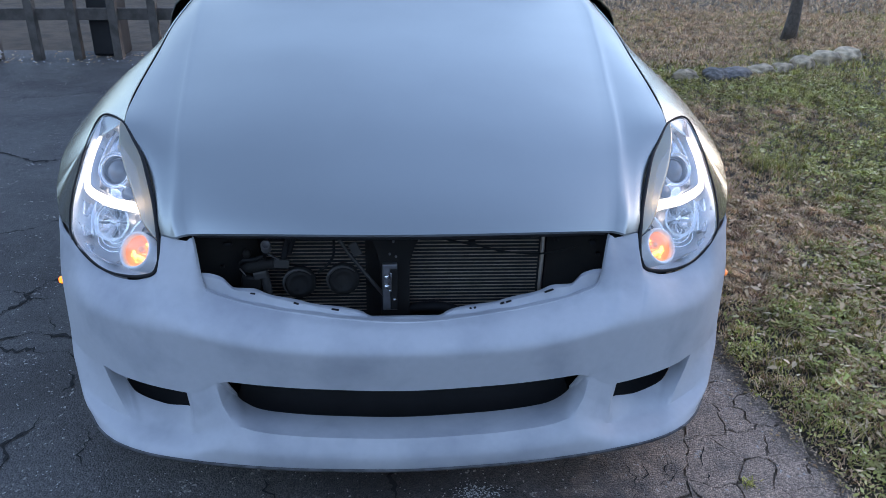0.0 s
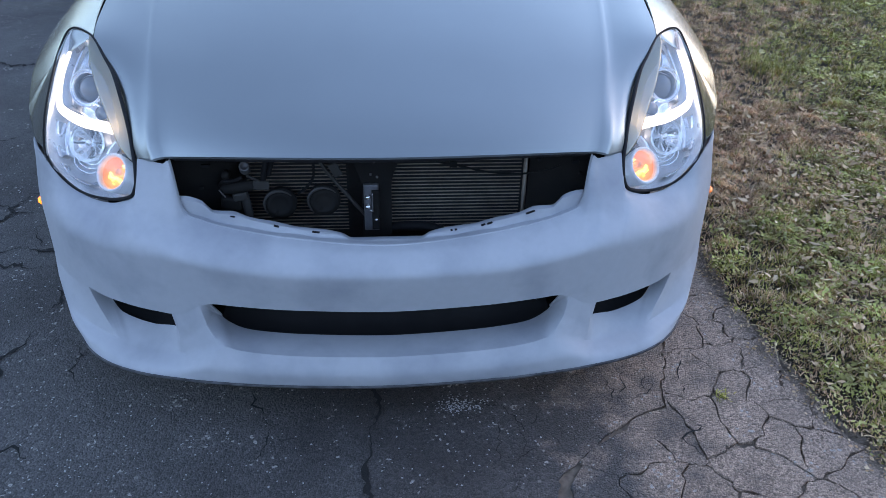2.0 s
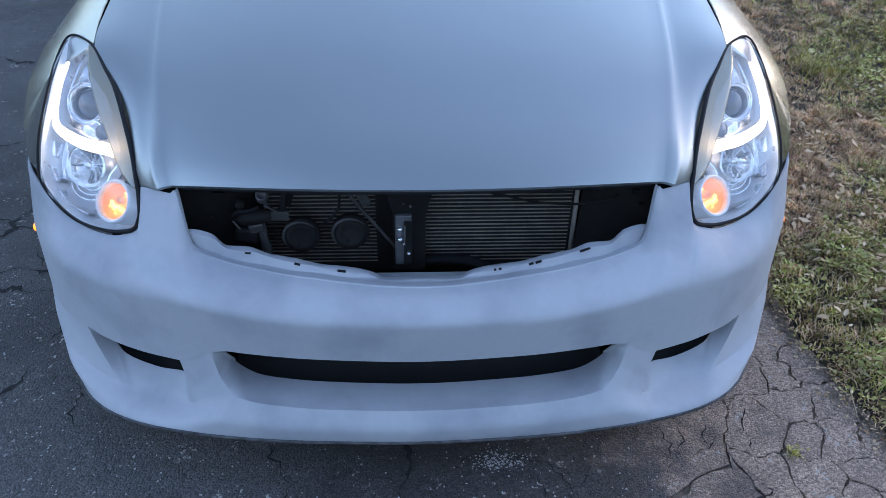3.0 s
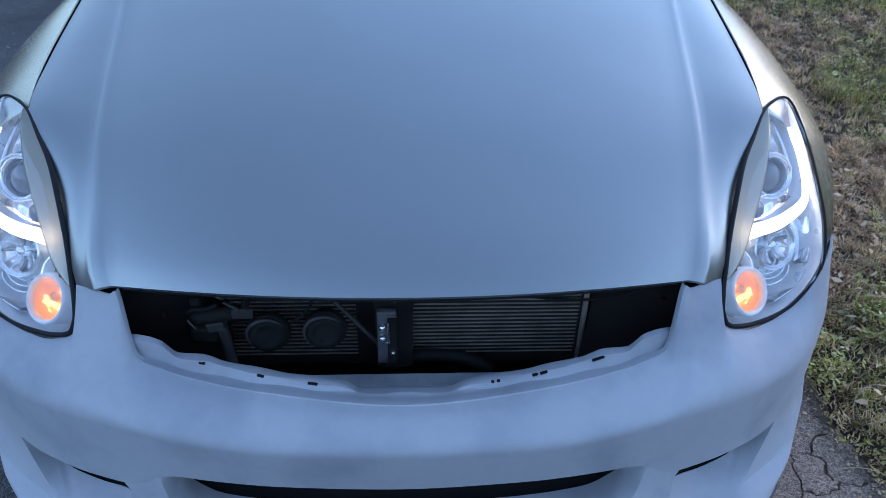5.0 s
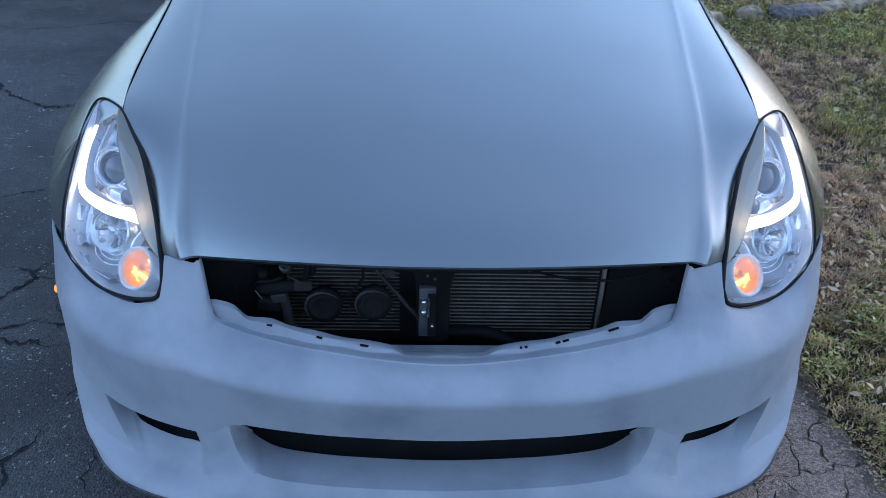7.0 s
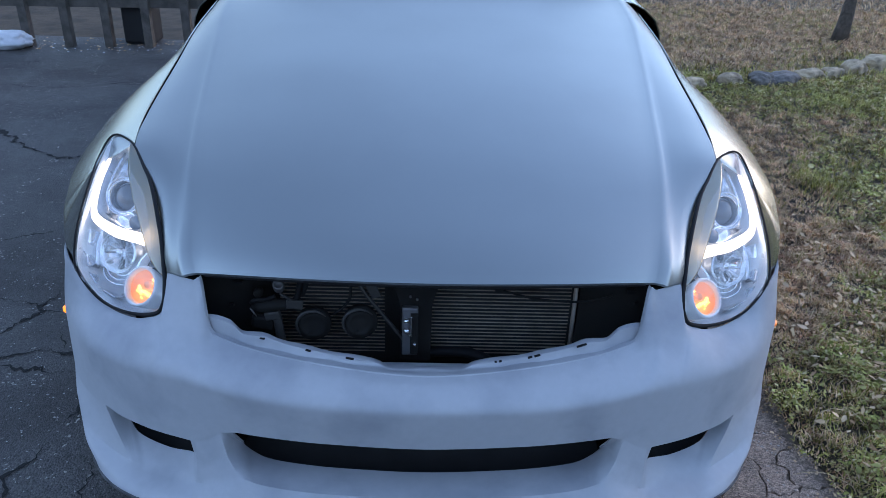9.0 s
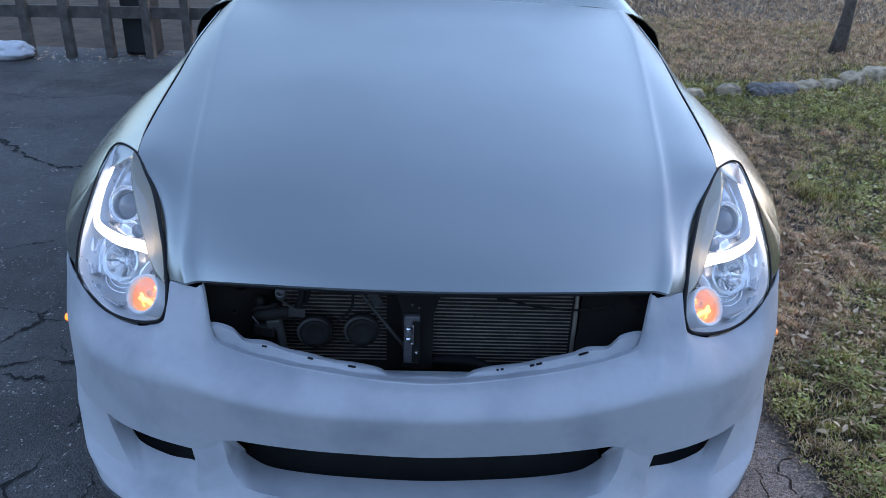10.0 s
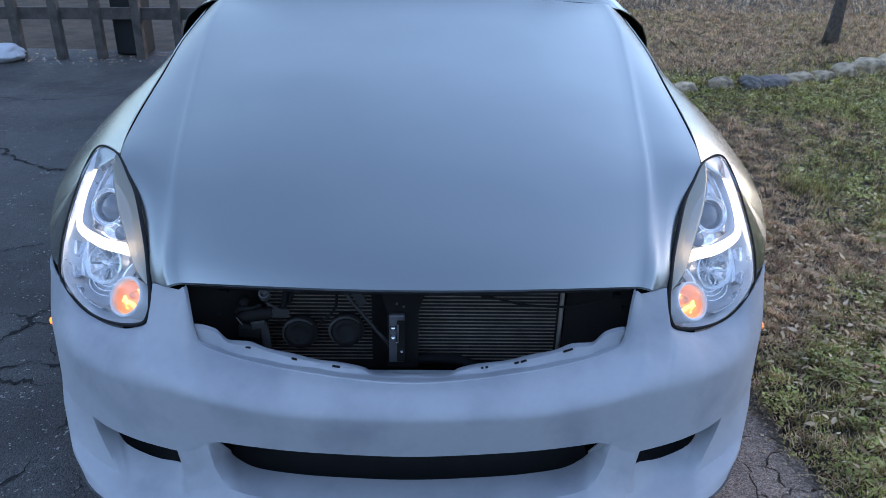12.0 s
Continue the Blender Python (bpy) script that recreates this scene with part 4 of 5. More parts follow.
# holes in the panels, their dark depth put in as black blocks
for x, y, z, w, h in ((-.410, .055, .548, .020, .007), (-.427, .052, .492, .008, .008), (.372, .090, .535, .008, .008), (.450, .050, .548, .016, .010), (.466, .050, .517, .009, .009)):
    box("panel_hole_dark", (x - w / 2, y - .006, z - h / 2), (x + w / 2, y + .002, z + h / 2), RUBBER, support, bevel=.001)
# centre stay, wide at the top
c = path([(0, .085, .595), (0, .078, .52), (0, .072, .45), (0, .07, .34)], 16)
hw = pchip(np.linspace(0, 1, 16), [0, .25, .5, 1], [.105, .052, .036, .036])
rows = [c + np.stack([hw * k, np.full(16, d), np.zeros(16)], 1) - np.array((.022, 0, 0)) for k, d in ((-1, .02), (-.96, 0), (-.5, -.004), (.5, -.004), (.96, 0), (1, .02))]
stay = grid("centre_stay", rows, DUSTY, support, "dusty black centre stay", solid=.003)
for x, z in ((-.035, .512), (-.020, .505), (-.026, .545), (.035, .55)):
    lathe("stay_bolt", [(1, 0), (1, .003), (.5, .005), (.02, .005)], STEEL, support, (x, .068, z), (0, -1, 0), "", 10, (.003, .003))
latch = box("hood_latch", (-.053, .050, .365), (-.017, .064, .492), STEEL, car, "grey steel hood latch with two bolts", bevel=.003)
box("latch_plate", (-.034, .044, .372), (-.016, .050, .480), DUSTY, latch, "black latch plate")
for z in (.464, .438):
    lathe("latch_bolt", [(1, -.002), (1, .008), (.7, .011), (.02, .012)], CHROME, latch, (-.043, .046, z), (0, -1, .1), "bright bolt head", 8, (.0065, .0065))
box("latch_bar", (-.034, .040, .425), (-.030, .044, .474), CHROME, latch, "bright latch bar", bevel=.001)
box("latch_bar", (-.038, .040, .424), (-.030, .044, .428), CHROME, latch, "bright latch bar", bevel=.001)
lathe("latch_bolt", [(1, -.002), (1, .004), (.02, .006)], CHROME, latch, (-.024, .042, .402), (0, -1, .1), "bright bolt head", 8, (.004, .004))


def horn(x, y, z):
    h = lathe("horn", [(.15, -.03), (.9, -.026), (1.0, -.018), (1.0, -.006), (.94, 0), (.86, -.002), (.82, .004), (.55, .007), (.50, .004), (.2, .006), (.02, .006)], DUSTY, car, (x, y, z), (.05, -1, .18), "round dusty black car horn", 36, (.039, .039))
    # the lit edge of the horn, put in as an arc of paler colour
    tube("horn_lit_edge", [(x + .037 * math.cos(g), y - .003, z + .037 * math.sin(g)) for g in np.linspace(.7, 4.2, 20)], [.0012 + .0028 * math.sin(3.1416 * i / 19) for i in range(20)], ROD, h, "paler arc painting the lit edge of the horn", 8)
    spiral = [(x + .030 * math.cos(g) * (1 + .12 * g), y + .012, z + .030 * math.sin(g) * (1 + .12 * g)) for g in np.linspace(-.2, -2.2, 14)]
    tube("horn_trumpet", spiral, [.010 + .0011 * i for i in range(14)], DUSTY, h, "", 10)


horn(-.250, .045, .447)
horn(-.146, .040, .457)
tube("stay_rod", [(-.165, .062, .575), (-.135, .062, .52), (-.075, .064, .435), (-.050, .066, .40)], .0075, ROD, car, "dull grey diagonal stay rod", 8, flat=.6)
box("rod_bracket", (-.128, .060, .510), (-.106, .066, .545), ROD, car, "small metal bracket", turn=(0, -25, 0))
tube("wire", path([(-.165, .05, .56), (-.166, .045, .525), (-.178, .045, .50), (-.205, .045, .475)], 14), .0032, BLACK, car, "black wire", 6)
tube("hose", path([(-.262, .06, .58), (-.275, .055, .55), (-.285, .05, .51), (-.33, .05, .492)], 16), .0075, BLACK, car, "black hose", 8)
tube("hose", path([(-.252, .065, .58), (-.262, .06, .55), (-.272, .055, .52)], 12), .006, BLACK, car, "black hose", 8)
pump = tube("washer_pump", path([(-.382, .052, .486), (-.368, .048, .490), (-.335, .044, .497), (-.302, .046, .500)], 10), [.008, .013, .015, .0155, .015, .015, .0145, .0125, .0135, .012], DUSTY, car, "dusty black washer pump with grey brackets and hoses", 12)
box("pump_body", (-.386, .036, .436), (-.338, .070, .470), DUSTY, pump, bevel=.007, turn=(0, 8, 0))
box("pump_body", (-.356, .034, .462), (-.322, .056, .484), ROD, pump, "grey dusty housing", bevel=.005, turn=(0, -10, 0))
lathe("pump_cap", [(.02, .004), (.55, .004), (.60, .009), (.9, .010), (1, .006), (1, -.018)], STEEL, pump, (-.322, .048, .545), (.1, -.7, .7), "grey round connector", 16, (.0125, .0125))
lathe("pump_cap", [(.02, .010), (.7, .009), (1, .004), (1, -.02)], DUSTY, pump, (-.368, .050, .524), (.1, -1, .3), "dark round connector", 14, (.010, .010))
box("pump_bracket", (-.307, .037, .491), (-.270, .044, .513), ROD, pump, "grey steel bracket", turn=(0, 10, 12), bevel=.002)
tube("pump_bracket", path([(-.318, .042, .528), (-.304, .040, .520), (-.292, .040, .512)], 8), .0055, ROD, pump, "grey steel arm", 8, flat=.5)
tube("pump_hose", path([(-.330, .046, .470), (-.326, .046, .430), (-.324, .044, .405), (-.320, .034, .372)], 12), .0105, ROD, pump, "grey dusty drain hose", 10)
tube("pump_hose", path([(-.384, .046, .500), (-.372, .040, .512), (-.350, .040, .514), (-.330, .044, .520)], 14), .0050, BLACK, pump, "thin black hose", 8)
tube("hose_clip", path([(-.384, .034, .494), (-.377, .030, .486), (-.371, .031, .476)], 8), .0016, STEEL, pump, "bright wire hose clip", 6)
tube("coolant_pipe", path([(-.01, .088, .344), (.040, .082, .356), (.096, .074, .360), (.130, .068, .352), (.165, .066, .330)], 18), .0125, BLACK, car, "black coolant pipe along the condenser", 10)
tube("release_cable", path([(.08, .045, .565), (.112, .045, .556), (.166, .045, .545), (.249, .047, .524), (.322, .047, .519), (.386, .047, .528), (.415, .05, .538)], 24), .0026, DUSTY, car, "thin dusty release cable", 6)
box("cable_clip", (.150, .042, .540), (.168, .050, .556), DUSTY, car, "small black cable clip")
# black seal round the opening
edge_line = [(x, -.060 + .068 * (x / .475) ** 2.2, .615 - .023 * (x / .475) ** 2.6) for x in np.linspace(0, .462, 16)]
# the sides of the opening turn straight back into the dark
for s in (-1, 1):
    wall = upper_edge[3 * SUB - 2:4 * SUB + 1] * (s, 1, 1)
    grid("opening_wall", [wall + np.array((s * a, b, 0)) for a, b in ((.001, -.002), (0, 0), (-.001, .003), (-.001, .010))], PRIMER, shell, "primed side wall of the grille opening", solid=.002, flip=s < 0)
seal = both(np.array(edge_line))
tube("opening_seal", seal, .0055, RUBBER, car, "black seal round the open grille", 8)
# dark lining of the engine bay and wheel houses
box("engine_bay", (-.70, .17, .16), (.70, 1.40, .55), BLACK, car, "black engine bay lining", bevel=.01)
box("undertray", (-.66, -.10, .135), (.66, .5, .150), BLACK, car, "black plastic undertray", bevel=.004)


# ---- the rest of the body ----
def section(y, sill, belt, roof, wide, top):
    """Half outline of the cabin at y: sill, side, shoulder, window line, roof."""
    return [(wide * .93, y, sill), (wide * .985, y, sill + .08), (wide, y, .50), (wide * .99, y, .68), (wide * .95, y, belt - .04), (wide * .90, y, belt), (top + (wide * .86 - top) * .5, y, belt + (roof - belt) * .5), (top, y, roof - .03), (top * .8, y, roof - .008), (0, y, roof)]


def cabin():
    ys = np.linspace(1.5, 4.42, 40)
    rows = []
    for y in ys:
        roof = float(pchip(y, [1.5, 1.56, 2.35, 2.75, 3.2, 3.95, 4.3, 4.42], [.965, .985, 1.35, 1.385, 1.36, 1.02, .99, .90]))
        belt = float(pchip(y, [1.5, 2.4, 3.4, 4.2, 4.42], [.905, .93, .95, .93, .85]))
        roof = max(roof, belt + .02)
        wide = float(pchip(y, [1.5, 2.6, 3.5, 4.1, 4.42], [.90, .905, .907, .86, .74]))
        top = float(pchip(y, [1.5, 2.35, 3.2, 3.95, 4.42], [.76, .58, .56, .62, .60]))
        rows.append(path(section(y, .20, belt, roof, wide, top), 30))
    rows = [both(r[::-1]) for r in rows]
    n = rows[0].shape[0]
    rows = np.array(rows)
    glass = np.zeros((rows.shape[0] - 1, n - 1), bool)
    for i in range(glass.shape[0]):
        y = ys[i]
        for j in range(n - 1):
            q = abs(j + .5 - (n - 1) / 2) / ((n - 1) / 2)
            side = .34 < q < .56 and 1.9 < y < 3.35
            glass[i, j] = side or (q < .30 and (1.55 < y < 2.28 or 3.25 < y < 3.85))
    grid("body", rows, PAINT, car, "silver body", ~glass, solid=.004, flip=True)
    grid("window", rows - np.array((0, 0, .004)), GLASS, car, "dark tinted car glass", glass, flip=True)
    end = rows[-1]
    mesh("rear_panel", list(end) + [(0, 4.42, .3)], [(k, k + 1, n) for k in range(n - 1)], PAINT, car, "silver rear panel")
    box("floor_pan", (-.84, 1.0, .16), (.84, 4.40, .22), BLACK, car, "black floor pan")


cabin()


def wheel(x, y):
    s = 1 if x > 0 else -1
    tyre = lathe("wheel", [(.235, -.095), (.28, -.10), (.315, -.09), (.325, -.07), (.327, 0), (.325, .07), (.315, .09), (.28, .10), (.235, .095)], TYRE, car, (x, y, .327), (s, 0, 0), "black tyre on an alloy wheel", 40)
    lathe("rim", [(.235, -.095), (.228, .0), (.225, .08), (.24, .097), (.236, .10), (.21, .07), (.06, .05), (.05, .06), (.005, .06)], STEEL, tyre, (x, y, .327), (s, 0, 0), "grey alloy rim", 40)


for x in (-.775, .775):
    for y in (.62, 3.47):
        wheel(x, y)

# ---- lawn, leaves, stones and the far edge of the yard ----
def dryness(x, y):
    """Where the lawn has turned to straw, from 0 to 1."""
    q = np.clip(((x - 1.18) * 0.65 + (y - 0.85) * 1.95) / 4.225, 0, 1)
    away = np.hypot(x - 1.18 - 0.65 * q, y - 0.85 - 1.95 * q)
    patch = 1.5 * np.exp(-(away / 0.30) ** 2) + 0.9 * np.exp(-(((x - 1.78) / 0.22) ** 2 + ((y - 1.30) / 0.2) ** 2)) + 0.55 * np.exp(-(((x - 2.6) / 0.25) ** 2 + ((y - 2.9) / 0.25) ** 2))
    wave = 0.12 + 0.19 * np.clip((1.6 - y) / 0.6, 0, 1) + 0.30 * np.sin(3.1 * x + 1.3 * y) * np.sin(2.3 * y - 1.1 * x + 0.7) + 0.16 * np.sin(9 * x + 2) * np.sin(8 * y) + 0.12 * np.sin(21 * x + 1) * np.sin(17 * y + 2)
    far = 0.75 * np.clip((y - 4.3 - 0.35 * (x - 2.4)) / 0.4, 0, 1)
    edge = 0.35 * np.exp(-((x - lawn_edge(y)) / 0.05) ** 2)
    return np.clip(patch + wave + far + edge, 0, 1)


def scatter(count, x0, x1, y0, y1, rng, keep):
    x, y = rng.uniform(x0, x1, count), rng.uniform(y0, y1, count)
    ok = (x > lawn_edge(y) - 0.012 + 0.03 * np.abs(rng.randn(count))) & (rng.uniform(0, 1, count) < keep(x, y))
    return x[ok], y[ok]


def stuff(name, verts, loops, sizes, mat, label, category):
    me = bpy.data.meshes.new(name)
    me.vertices.add(len(verts))
    me.vertices.foreach_set("co", np.asarray(verts, np.float32).ravel())
    me.loops.add(len(loops))
    me.loops.foreach_set("vertex_index", np.asarray(loops, np.int32))
    me.polygons.add(len(sizes))
    me.polygons.foreach_set("loop_start", np.concatenate([[0], np.cumsum(sizes)[:-1]]).astype(np.int32))
    me.polygons.foreach_set("loop_total", np.asarray(sizes, np.int32))
    me.update(calc_edges=True)
    me.materials.append(mat)
    return tagged(new(name, me), label, category, kind="stuff")


def blades(name, areas, dry, mat, label, length, width, seed):
    """Bent grass blades, each of two leaning pieces."""
    rng = np.random.RandomState(seed)
    X, Y, S = [], [], []
    for count, x0, x1, y0, y1, size in areas:
        x, y = scatter(count, x0, x1, y0, y1, rng, (lambda a, b: dryness(a, b) * (0.8 + 0.45 * tufts(a, b))) if dry else (lambda a, b: (1 - 0.92 * dryness(a, b)) * (0.8 + 0.45 * tufts(a, b))))
        X.append(x), Y.append(y), S.append(np.full(len(x), size))
    x, y, size = np.concatenate(X), np.concatenate(Y), np.concatenate(S)
    n = len(x)
    clump = np.clip(0.9 + 0.35 * tufts(x * 0.7, y * 0.7), 0.5, 1.5)
    ln = length * size * clump * rng.uniform(0.45, 1.3, n)
    ln *= 0.55 + 0.45 * np.clip((x - lawn_edge(y)) / 0.12, 0, 1)
    wd = width * size * rng.uniform(0.6, 1.3, n)
    ang = rng.uniform(0, 6.283, n)
    lean = rng.uniform(0.35, 1.0, n) if not dry else rng.uniform(0.55, 1.15, n)
    dx, dy = np.cos(ang), np.sin(ang)
    twist = ang + 1.5708 + rng.uniform(-0.5, 0.5, n)
    px, py = np.cos(twist) * wd / 2, np.sin(twist) * wd / 2
    z0 = lawn_height(x, y) - 0.004
    z = np.zeros(n)
    base = np.stack([x, y, z0], 1)
    side = np.stack([px, py, z], 1)
    mid = base + np.stack([dx * ln * 0.45 * np.sin(lean), dy * ln * 0.45 * np.sin(lean), ln * 0.5 * np.cos(lean * 0.8)], 1)
    tip = mid + np.stack([dx * ln * 0.55 * np.sin(lean * 1.3), dy * ln * 0.55 * np.sin(lean * 1.3), ln * 0.5 * np.cos(lean * 1.45)], 1)
    verts = np.stack([base - side, base + side, mid + side * 0.85, mid - side * 0.85, tip], 1).reshape(-1, 3)
    k = np.arange(n)[:, None] * 5
    loops = np.concatenate([k + [0, 1, 2, 3], k + [3, 2, 4]], 1).ravel()
    sizes = np.tile([4, 3], n)
    return stuff(name, verts, loops, sizes, mat, label, "grass")


def flat_leaves(name, areas, mat, label, category, size, seed, lift, curl, keep, lobes=0.0, slim=1.0):
    """Small leaves lying on the lawn: a bent outline of six corners about a middle rib."""
    rng = np.random.RandomState(seed)
    X, Y = [], []
    for count, x0, x1, y0, y1 in areas:
        x, y = scatter(count, x0, x1, y0, y1, rng, keep)
        X.append(x), Y.append(y)
    x, y = np.concatenate(X), np.concatenate(Y)
    n = len(x)
    r = size * rng.uniform(0.55, 1.35, n)
    a = rng.uniform(0, 6.283, n)
    shape = np.array([(-1, 0), (-0.35, 0.55), (0.3, 0.62), (1.0, 0.0), (0.35, -0.58), (-0.4, -0.52)])
    u = shape[None, :, 0] * (1 + lobes * rng.uniform(-1, 1, (n, 6)))
    v = slim * shape[None, :, 1] * (1 + lobes * rng.uniform(-1, 1, (n, 6)))
    tilt, turn = rng.uniform(-0.5, 0.5, (n, 1)), rng.uniform(-0.5, 0.5, (n, 1))
    w = curl * (np.abs(v) * 1.2 + u**2 * 0.4) * rng.uniform(-0.4, 1.0, (n, 1)) + u * tilt + v * turn
    w = w - w.min(axis=1, keepdims=True) * 0.6
    ca, sa = np.cos(a)[:, None], np.sin(a)[:, None]
    vx = x[:, None] + (u * ca - v * sa) * r[:, None]
    vy = y[:, None] + (u * sa + v * ca) * r[:, None]
    vz = (lawn_height(x, y) + rng.uniform(*lift, n))[:, None] + w * r[:, None]
    verts = np.stack([vx, vy, vz], 2).reshape(-1, 3)
    k = np.arange(n)[:, None] * 6
    loops = np.concatenate([k + [0, 3, 2, 1], k + [0, 5, 4, 3]], 1).ravel()
    return stuff(name, verts, loops, np.full(2 * n, 4), mat, label, category)


NEAR, MIDF, SIDE, FAR = (1.0, 2.3, -0.8, 1.6), (1.0, 3.4, 1.4, 4.2), (3.3, 6.5, 1.6, 4.3), (1.4, 6.2, 3.9, 7.4)
blades("grass", [(110000, *NEAR, 1.0), (75000, *MIDF, 1.25), (16000, 2.2, 4.5, -0.8, 2.0, 1.3), (22000, *SIDE, 1.6), (45000, *FAR, 1.9), (60000, 1.0, 9.0, -7.0, -0.7, 2.4), (30000, 4.3, 9.0, -0.8, 7.5, 2.4)], False, GREEN, "short green lawn grass, matted and uneven", 0.028, 0.0032, 1)
blades("dry_grass", [(150000, *NEAR, 1.0), (120000, *MIDF, 1.2), (12000, 2.2, 4.5, -0.8, 2.0, 1.3), (16000, *SIDE, 1.6), (170000, *FAR, 1.7), (60000, 1.4, 9.5, 7.3, 11.5, 2.4), (25000, 1.0, 9.0, -7.0, -0.7, 2.4), (14000, 4.3, 9.0, -0.8, 7.5, 2.4)], True, STRAW, "dry straw-coloured grass in patches", 0.028, 0.0030, 2)
GROWS = lambda x, y: (1 - dryness(x, y)) * np.clip(0.7 + 0.9 * tufts(x * 0.45 + 3, y * 0.45), 0, 1)
flat_leaves("clover", [(70000, *NEAR), (9000, 2.2, 4.5, -0.8, 2.0)], CLOVER, "low green clover and weeds in the lawn", "weeds", 0.0068, 3, (0.002, 0.022), 0.9, GROWS, 0.3, 0.75)
flat_leaves("broad_weeds", [(32000, *MIDF), (5000, *NEAR), (8000, *SIDE), (7000, 2.2, 4.5, 0.0, 2.0), (4000, *FAR)], CLOVER, "broad-leaved green weeds in the lawn", "weeds", 0.0105, 13, (0.004, 0.028), 1.1, GROWS, 0.35, 0.75)
flat_leaves("fallen_leaves", [(5200, 1.08, 2.7, -0.6, 1.5), (500, 1.2, 4.0, 1.5, 4.0), (700, 1.5, 6.0, 4.2, 8.0), (1500, 1.45, 2.6, 0.3, 1.3)], LITTER, "dead tan leaves lying on the lawn", "leaves", 0.0118, 4, (0.012, 0.030), 1.6, lambda x, y: np.clip(0.30 + 0.8 * (x - 1.25), 0.18, 1) * np.clip(0.75 + 0.8 * tufts(x * 0.2, y * 0.2 + 1), 0.1, 1), 0.5, 0.75)


def grass_tuft(x, y, count, high, spread, seed, label):
    """A thicker tuft of long fine blades."""
    rng = np.random.RandomState(seed)
    verts, loops = [], []
    for i in range(count):
        bx, by = x + rng.normal(0, spread), y + rng.normal(0, spread)
        z = float(lawn_height(bx, by)) if bx > lawn_edge(by) else 0.0
        a, h = rng.uniform(0, 6.283), high * rng.uniform(0.5, 1.2)
        out, w, k = rng.uniform(0.3, 0.9) * h, 0.0016 * rng.uniform(0.7, 1.3), len(verts)
        for f in (0.0, 0.45, 0.8, 1.0):
            for q in (-w, w) if f < 1 else (0.0,):
                verts.append((bx + math.cos(a) * out * f**1.6 - math.sin(a) * q * (1 - 0.5 * f), by + math.sin(a) * out * f**1.6 + math.cos(a) * q * (1 - 0.5 * f), z + h * (f - 0.35 * f * f)))
        loops += [k, k + 1, k + 3, k + 2, k + 2, k + 3, k + 5, k + 4, k + 4, k + 5, k + 6]
    return stuff("grass_tuft", verts, loops, np.tile([4, 4, 3], count), GREEN, label, "grass")


grass_tuft(1.93, 2.02, 260, 0.085, 0.075, 31, "long green grass tuft standing above the lawn")
grass_tuft(2.75, 3.35, 320, 0.080, 0.13, 32, "long green grass tuft standing above the lawn")
grass_tuft(0.839, -0.195, 90, 0.010, 0.010, 33, "small green moss tuft in the asphalt crack")
grass_tuft(1.60, 0.25, 120, 0.050, 0.05, 34, "green grass tuft in the lawn")


def grit(name, count, x0, x1, y0, y1, size, seed, gauss=False, mat=CHIP, label="pale stone chips scattered on the asphalt", along=False):
    rng = np.random.RandomState(seed)
    if gauss:
        x, y = rng.normal((x0 + x1) / 2, (x1 - x0) / 4, count), rng.normal((y0 + y1) / 2, (y1 - y0) / 4, count)
    else:
        x, y = rng.uniform(x0, x1, count), rng.uniform(y0, y1, count)
    if along:
        x = x + lawn_edge(y)
    shape = np.array([(-1, -.6, 0), (.9, -.8, 0), (1, .7, 0), (-.8, .9, 0), (.1, 0, .6)])
    r = size * rng.uniform(0.5, 1.4, count)
    verts = shape[None] * (1 + 0.4 * rng.uniform(-1, 1, (count, 5, 3))) * r[:, None, None]
    a = rng.uniform(0, 6.283, count)
    ca, sa = np.cos(a)[:, None], np.sin(a)[:, None]
    verts = np.stack([verts[..., 0] * ca - verts[..., 1] * sa + x[:, None], verts[..., 0] * sa + verts[..., 1] * ca + y[:, None], verts[..., 2] + 0.0015], 2).reshape(-1, 3)
    k = np.arange(count)[:, None] * 5
    loops = np.concatenate([k + [0, 1, 4], k + [1, 2, 4], k + [2, 3, 4], k + [3, 0, 4]], 1).ravel()
    return stuff(name, verts, loops, np.full(4 * count, 3), mat, label, "grit")


grit("stone_chips", 190, 0.10, 0.24, -0.225, -0.165, 0.0019, 5, True)
grit("stone_chips", 2600, -3.4, 0.7, 0.9, 4.5, 0.0021, 6)
grit("stone_chips", 900, -1.5, -0.6, -0.4, 1.3, 0.0019, 7)
grit("stone_chips", 500, -0.95, 0.6, -0.45, -0.05, 0.0017, 11)
grit("asphalt_crumbs", 900, 0.62, 1.08, -0.5, 0.3, 0.0020, 18, mat=DEBRIS, label="brown asphalt crumbs lying on the broken edge")
grit("loose_soil", 1700, -0.022, 0.03, -0.7, 1.2, 0.0030, 8, mat=DEBRIS, label="dark soil crumbs and debris along the lawn edge", along=True)
grit("loose_soil", 320, -0.05, 0.02, -0.7, 1.2, 0.0036, 20, mat=LITTER, label="brown plant debris along the lawn edge", along=True)


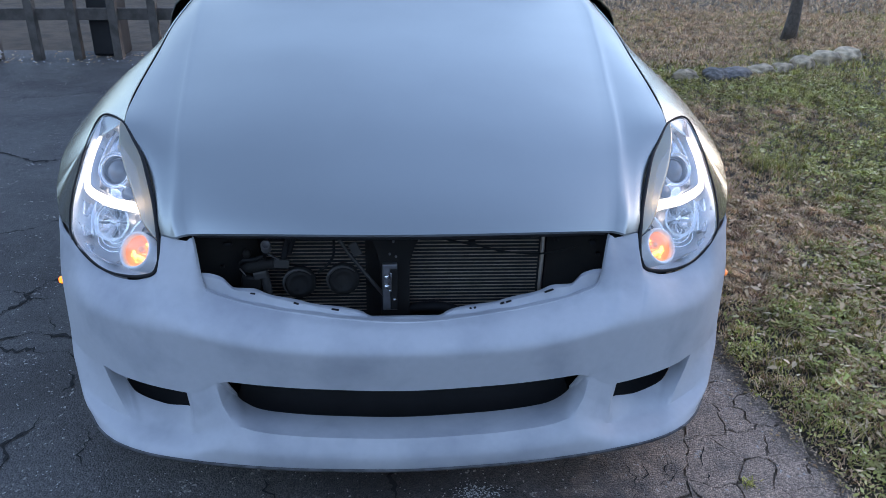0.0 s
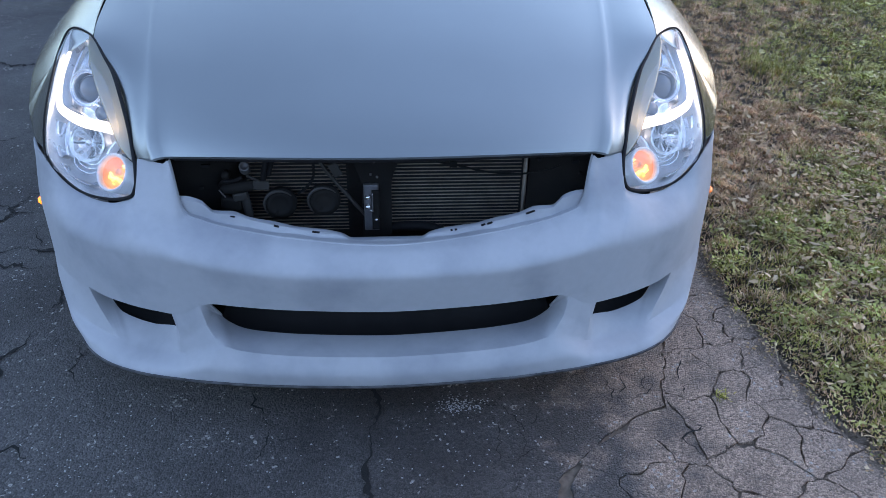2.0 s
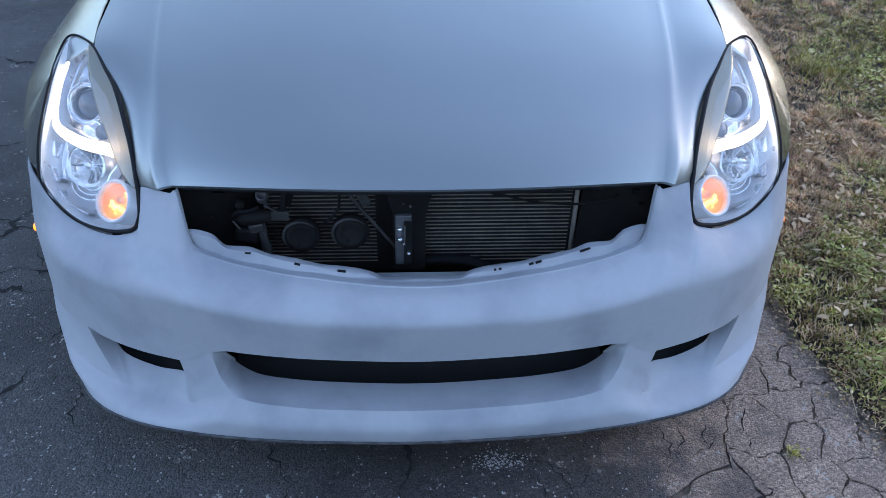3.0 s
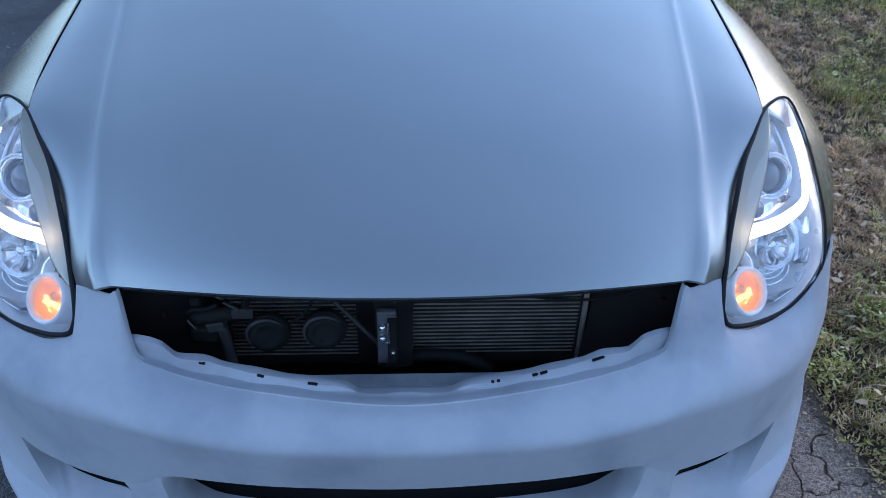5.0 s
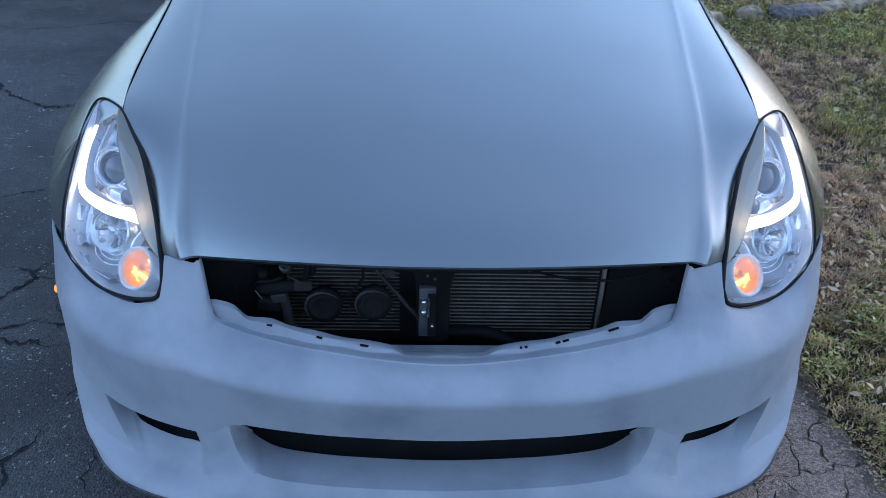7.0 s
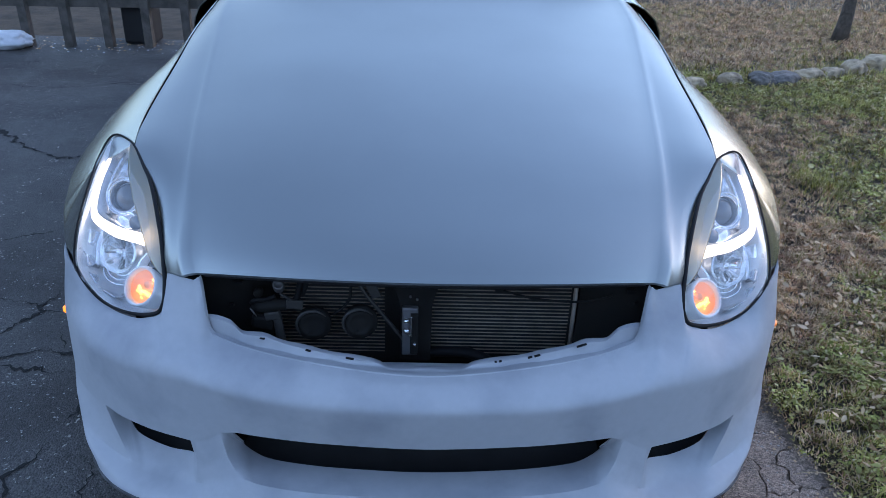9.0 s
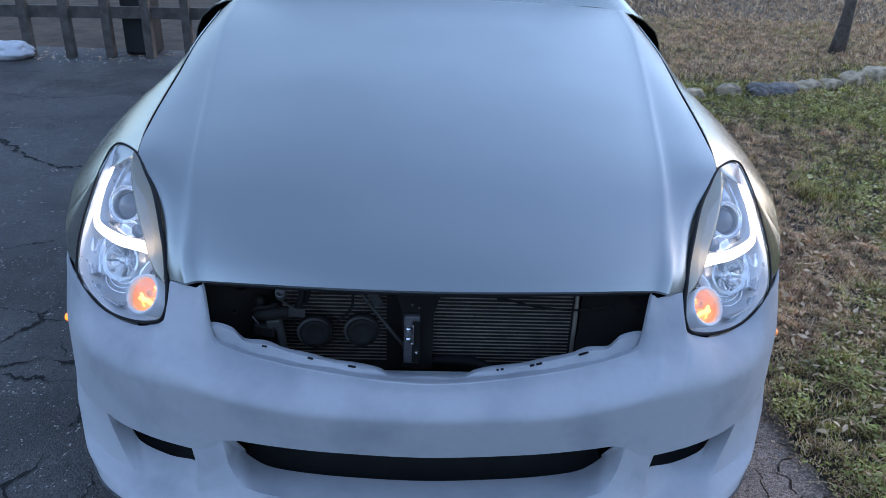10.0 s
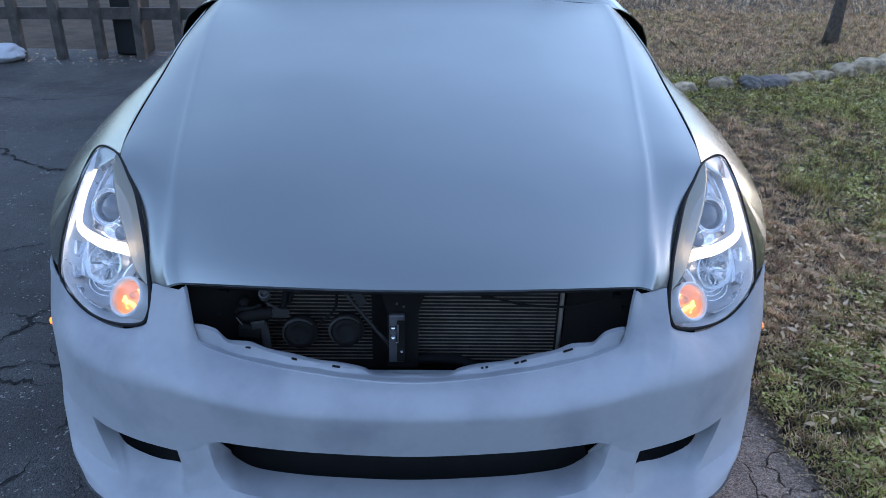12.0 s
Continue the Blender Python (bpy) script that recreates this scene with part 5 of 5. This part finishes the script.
def stems():
    """Thin dead runners that loop over the edge of the lawn."""
    rng = np.random.RandomState(15)
    verts, loops = [], []
    for i in range(40):
        y = rng.uniform(-0.6, 1.0)
        x = float(lawn_edge(y)) + abs(rng.normal(0, 0.25))
        a, bend, ln, high = rng.uniform(0, 6.28), rng.uniform(-3.0, 3.0), rng.uniform(0.05, 0.16), rng.uniform(0.008, 0.025)
        for k in range(9):
            f = k / 8
            d = a + bend * f
            x, y = x + math.cos(d) * ln / 9, y + math.sin(d) * ln / 9
            z = float(lawn_height(x, y)) + 0.016 + high * math.sin(3.1416 * f)
            for s in (-0.0011, 0.0011):
                verts.append((x - math.sin(d) * s, y + math.cos(d) * s, z))
            if k:
                b = len(verts)
                loops += [b - 4, b - 3, b - 1, b - 2]
    return stuff("dead_stems", verts, loops, np.full(len(loops) // 4, 4), RUNNER, "thin pale dead stems looping over the lawn edge", "stems")


stems()


def edging_stone(x, y, wide, deep, high, mat, label, seed):
    bm = bmesh.new()
    bmesh.ops.create_icosphere(bm, subdivisions=4, radius=1.0)
    off = Vector((seed * 3.1, seed * 1.7, 0))
    for v in bm.verts:
        p = v.co.copy()
        v.co *= 1 + 0.34 * noise.noise(p * 1.2 + off) + 0.20 * noise.noise(p * 3.0 + off) + 0.02 * noise.noise(p * 11 + off)
        q = v.co
        v.co = Vector((math.copysign(abs(q.x) ** 0.8, q.x) * wide * 0.44, math.copysign(abs(q.y) ** 0.85, q.y) * deep * 0.45, math.copysign(abs(q.z) ** 0.85, q.z) * high * 0.40))
    ob = part("edging_stone", bm, mat, None, label)
    ob.location = (x - 0.10, y - 0.22, float(lawn_height(x, y)) + high * 0.10)
    ob.rotation_euler = (0, 0, radians(20 + (seed * 37) % 30 - 15))
    return tagged(ob, category="stone", group="stones edging the lawn bed")


for i, (x, y, w, d, h, m, text) in enumerate((
    (1.98, 4.02, .20, .17, .13, STONE, "rounded grey-brown field stone edging the bed"),
    (2.26, 4.08, .21, .17, .13, STONE, "squarish grey field stone edging the bed"),
    (2.50, 4.10, .20, .20, .16, SLATE, "rough blue-grey stone edging the bed"),
    (2.69, 4.18, .34, .20, .17, SLATE, "long blue-grey stone slab edging the bed"),
    (2.98, 4.36, .25, .18, .14, STONE, "smooth pale oval stone edging the bed"),
    (3.19, 4.46, .23, .18, .15, STONE, "round grey stone edging the bed"),
    (3.46, 4.64, .25, .20, .18, STONE, "large round tan stone edging the bed"),
    (3.32, 4.36, .12, .08, .06, STONE, "small pale stone lying in the grass"),
    (3.76, 4.85, .30, .22, .17, STONE, "mossy grey stone edging the bed"),
    (4.06, 5.02, .28, .22, .18, STONE, "mossy grey stone edging the bed"))):
    edging_stone(x, y, w, d, h, m, text, i + 1)


def bare_tree(x, y):
    tree = tagged(new("tree"), "slender bare tree with brown bark in the bed", "tree")
    tree.location = (x, y, 0)
    z0 = float(lawn_height(x, y)) - 0.02
    tube("trunk", path([(0, 0, z0), (0.01, 0, 0.15), (0.02, 0.01, 0.8), (-0.03, 0.02, 1.6), (0.0, 0.0, 2.6)], 20), [0.075 - 0.02 * min(1, i / 3) - 0.0022 * i for i in range(20)], BARK, tree, "", 14)
    rng = random.Random(3)
    for k in range(9):
        h = 0.95 + k * 0.18
        a = k * 2.4
        l = 0.8 - 0.05 * k
        tube("limb", path([(0, 0, h), (math.cos(a) * l * .4, math.sin(a) * l * .4, h + .25), (math.cos(a + .3) * l, math.sin(a + .3) * l, h + .7)], 10), [0.016 - 0.0014 * i for i in range(10)], BARK, tree, "", 6)


bare_tree(3.80, 5.56)


def fence():
    f = tagged(new("fence"), "low weathered wooden fence at the end of the driveway", "fence")
    f.location = (0, 0, 0)
    for i in range(16):
        x = -4.9 + i * 0.30
        y = 4.64 + 0.30 * (x + 2.79) * 0.33
        box("post", (x - .033, y - .033, -.03), (x + .033, y + .033, 1.0), WOOD, f, bevel=.004)
    for z in (.30, .80):
        box("rail", (-4.95, 4.66, z), (-0.35, 4.70, z + .09), WOOD, f, turn=(0, 0, 5.7), bevel=.004)


fence()
tagged(box("bin", (-2.44, 4.80, 0.0), (-2.20, 5.04, .55), BIN, None, bevel=.02), "black plastic bin standing by the fence", "bin")
bm = bmesh.new()
bmesh.ops.create_icosphere(bm, subdivisions=4, radius=1.0)
for v in bm.verts:
    p = v.co.copy()
    v.co *= 1 + 0.25 * noise.noise(p * 1.6) + 0.12 * noise.noise(p * 4 + Vector((3, 1, 0))) + 0.05 * noise.noise(p * 9)
    v.co = Vector((v.co.x * .26, v.co.y * .14, max(v.co.z, -.75) * .075 + .056))
bag = tagged(part("plastic_bag", bm, BAG, None), "crumpled white plastic bag lying on the asphalt", "bag")
bag.location = (-3.28, 4.55, 0)
grit("dead_leaf_bits", 200, -4.5, -1.5, 4.5, 4.95, 0.008, 9, mat=LITTER, label="small brown leaf bits by the fence")
grit("paper_bits", 60, -3.4, -1.9, 4.45, 4.8, 0.006, 10, mat=BAG, label="small white paper bits by the fence")

# the broken edge of the driveway, piece by piece
asphalt_pieces()
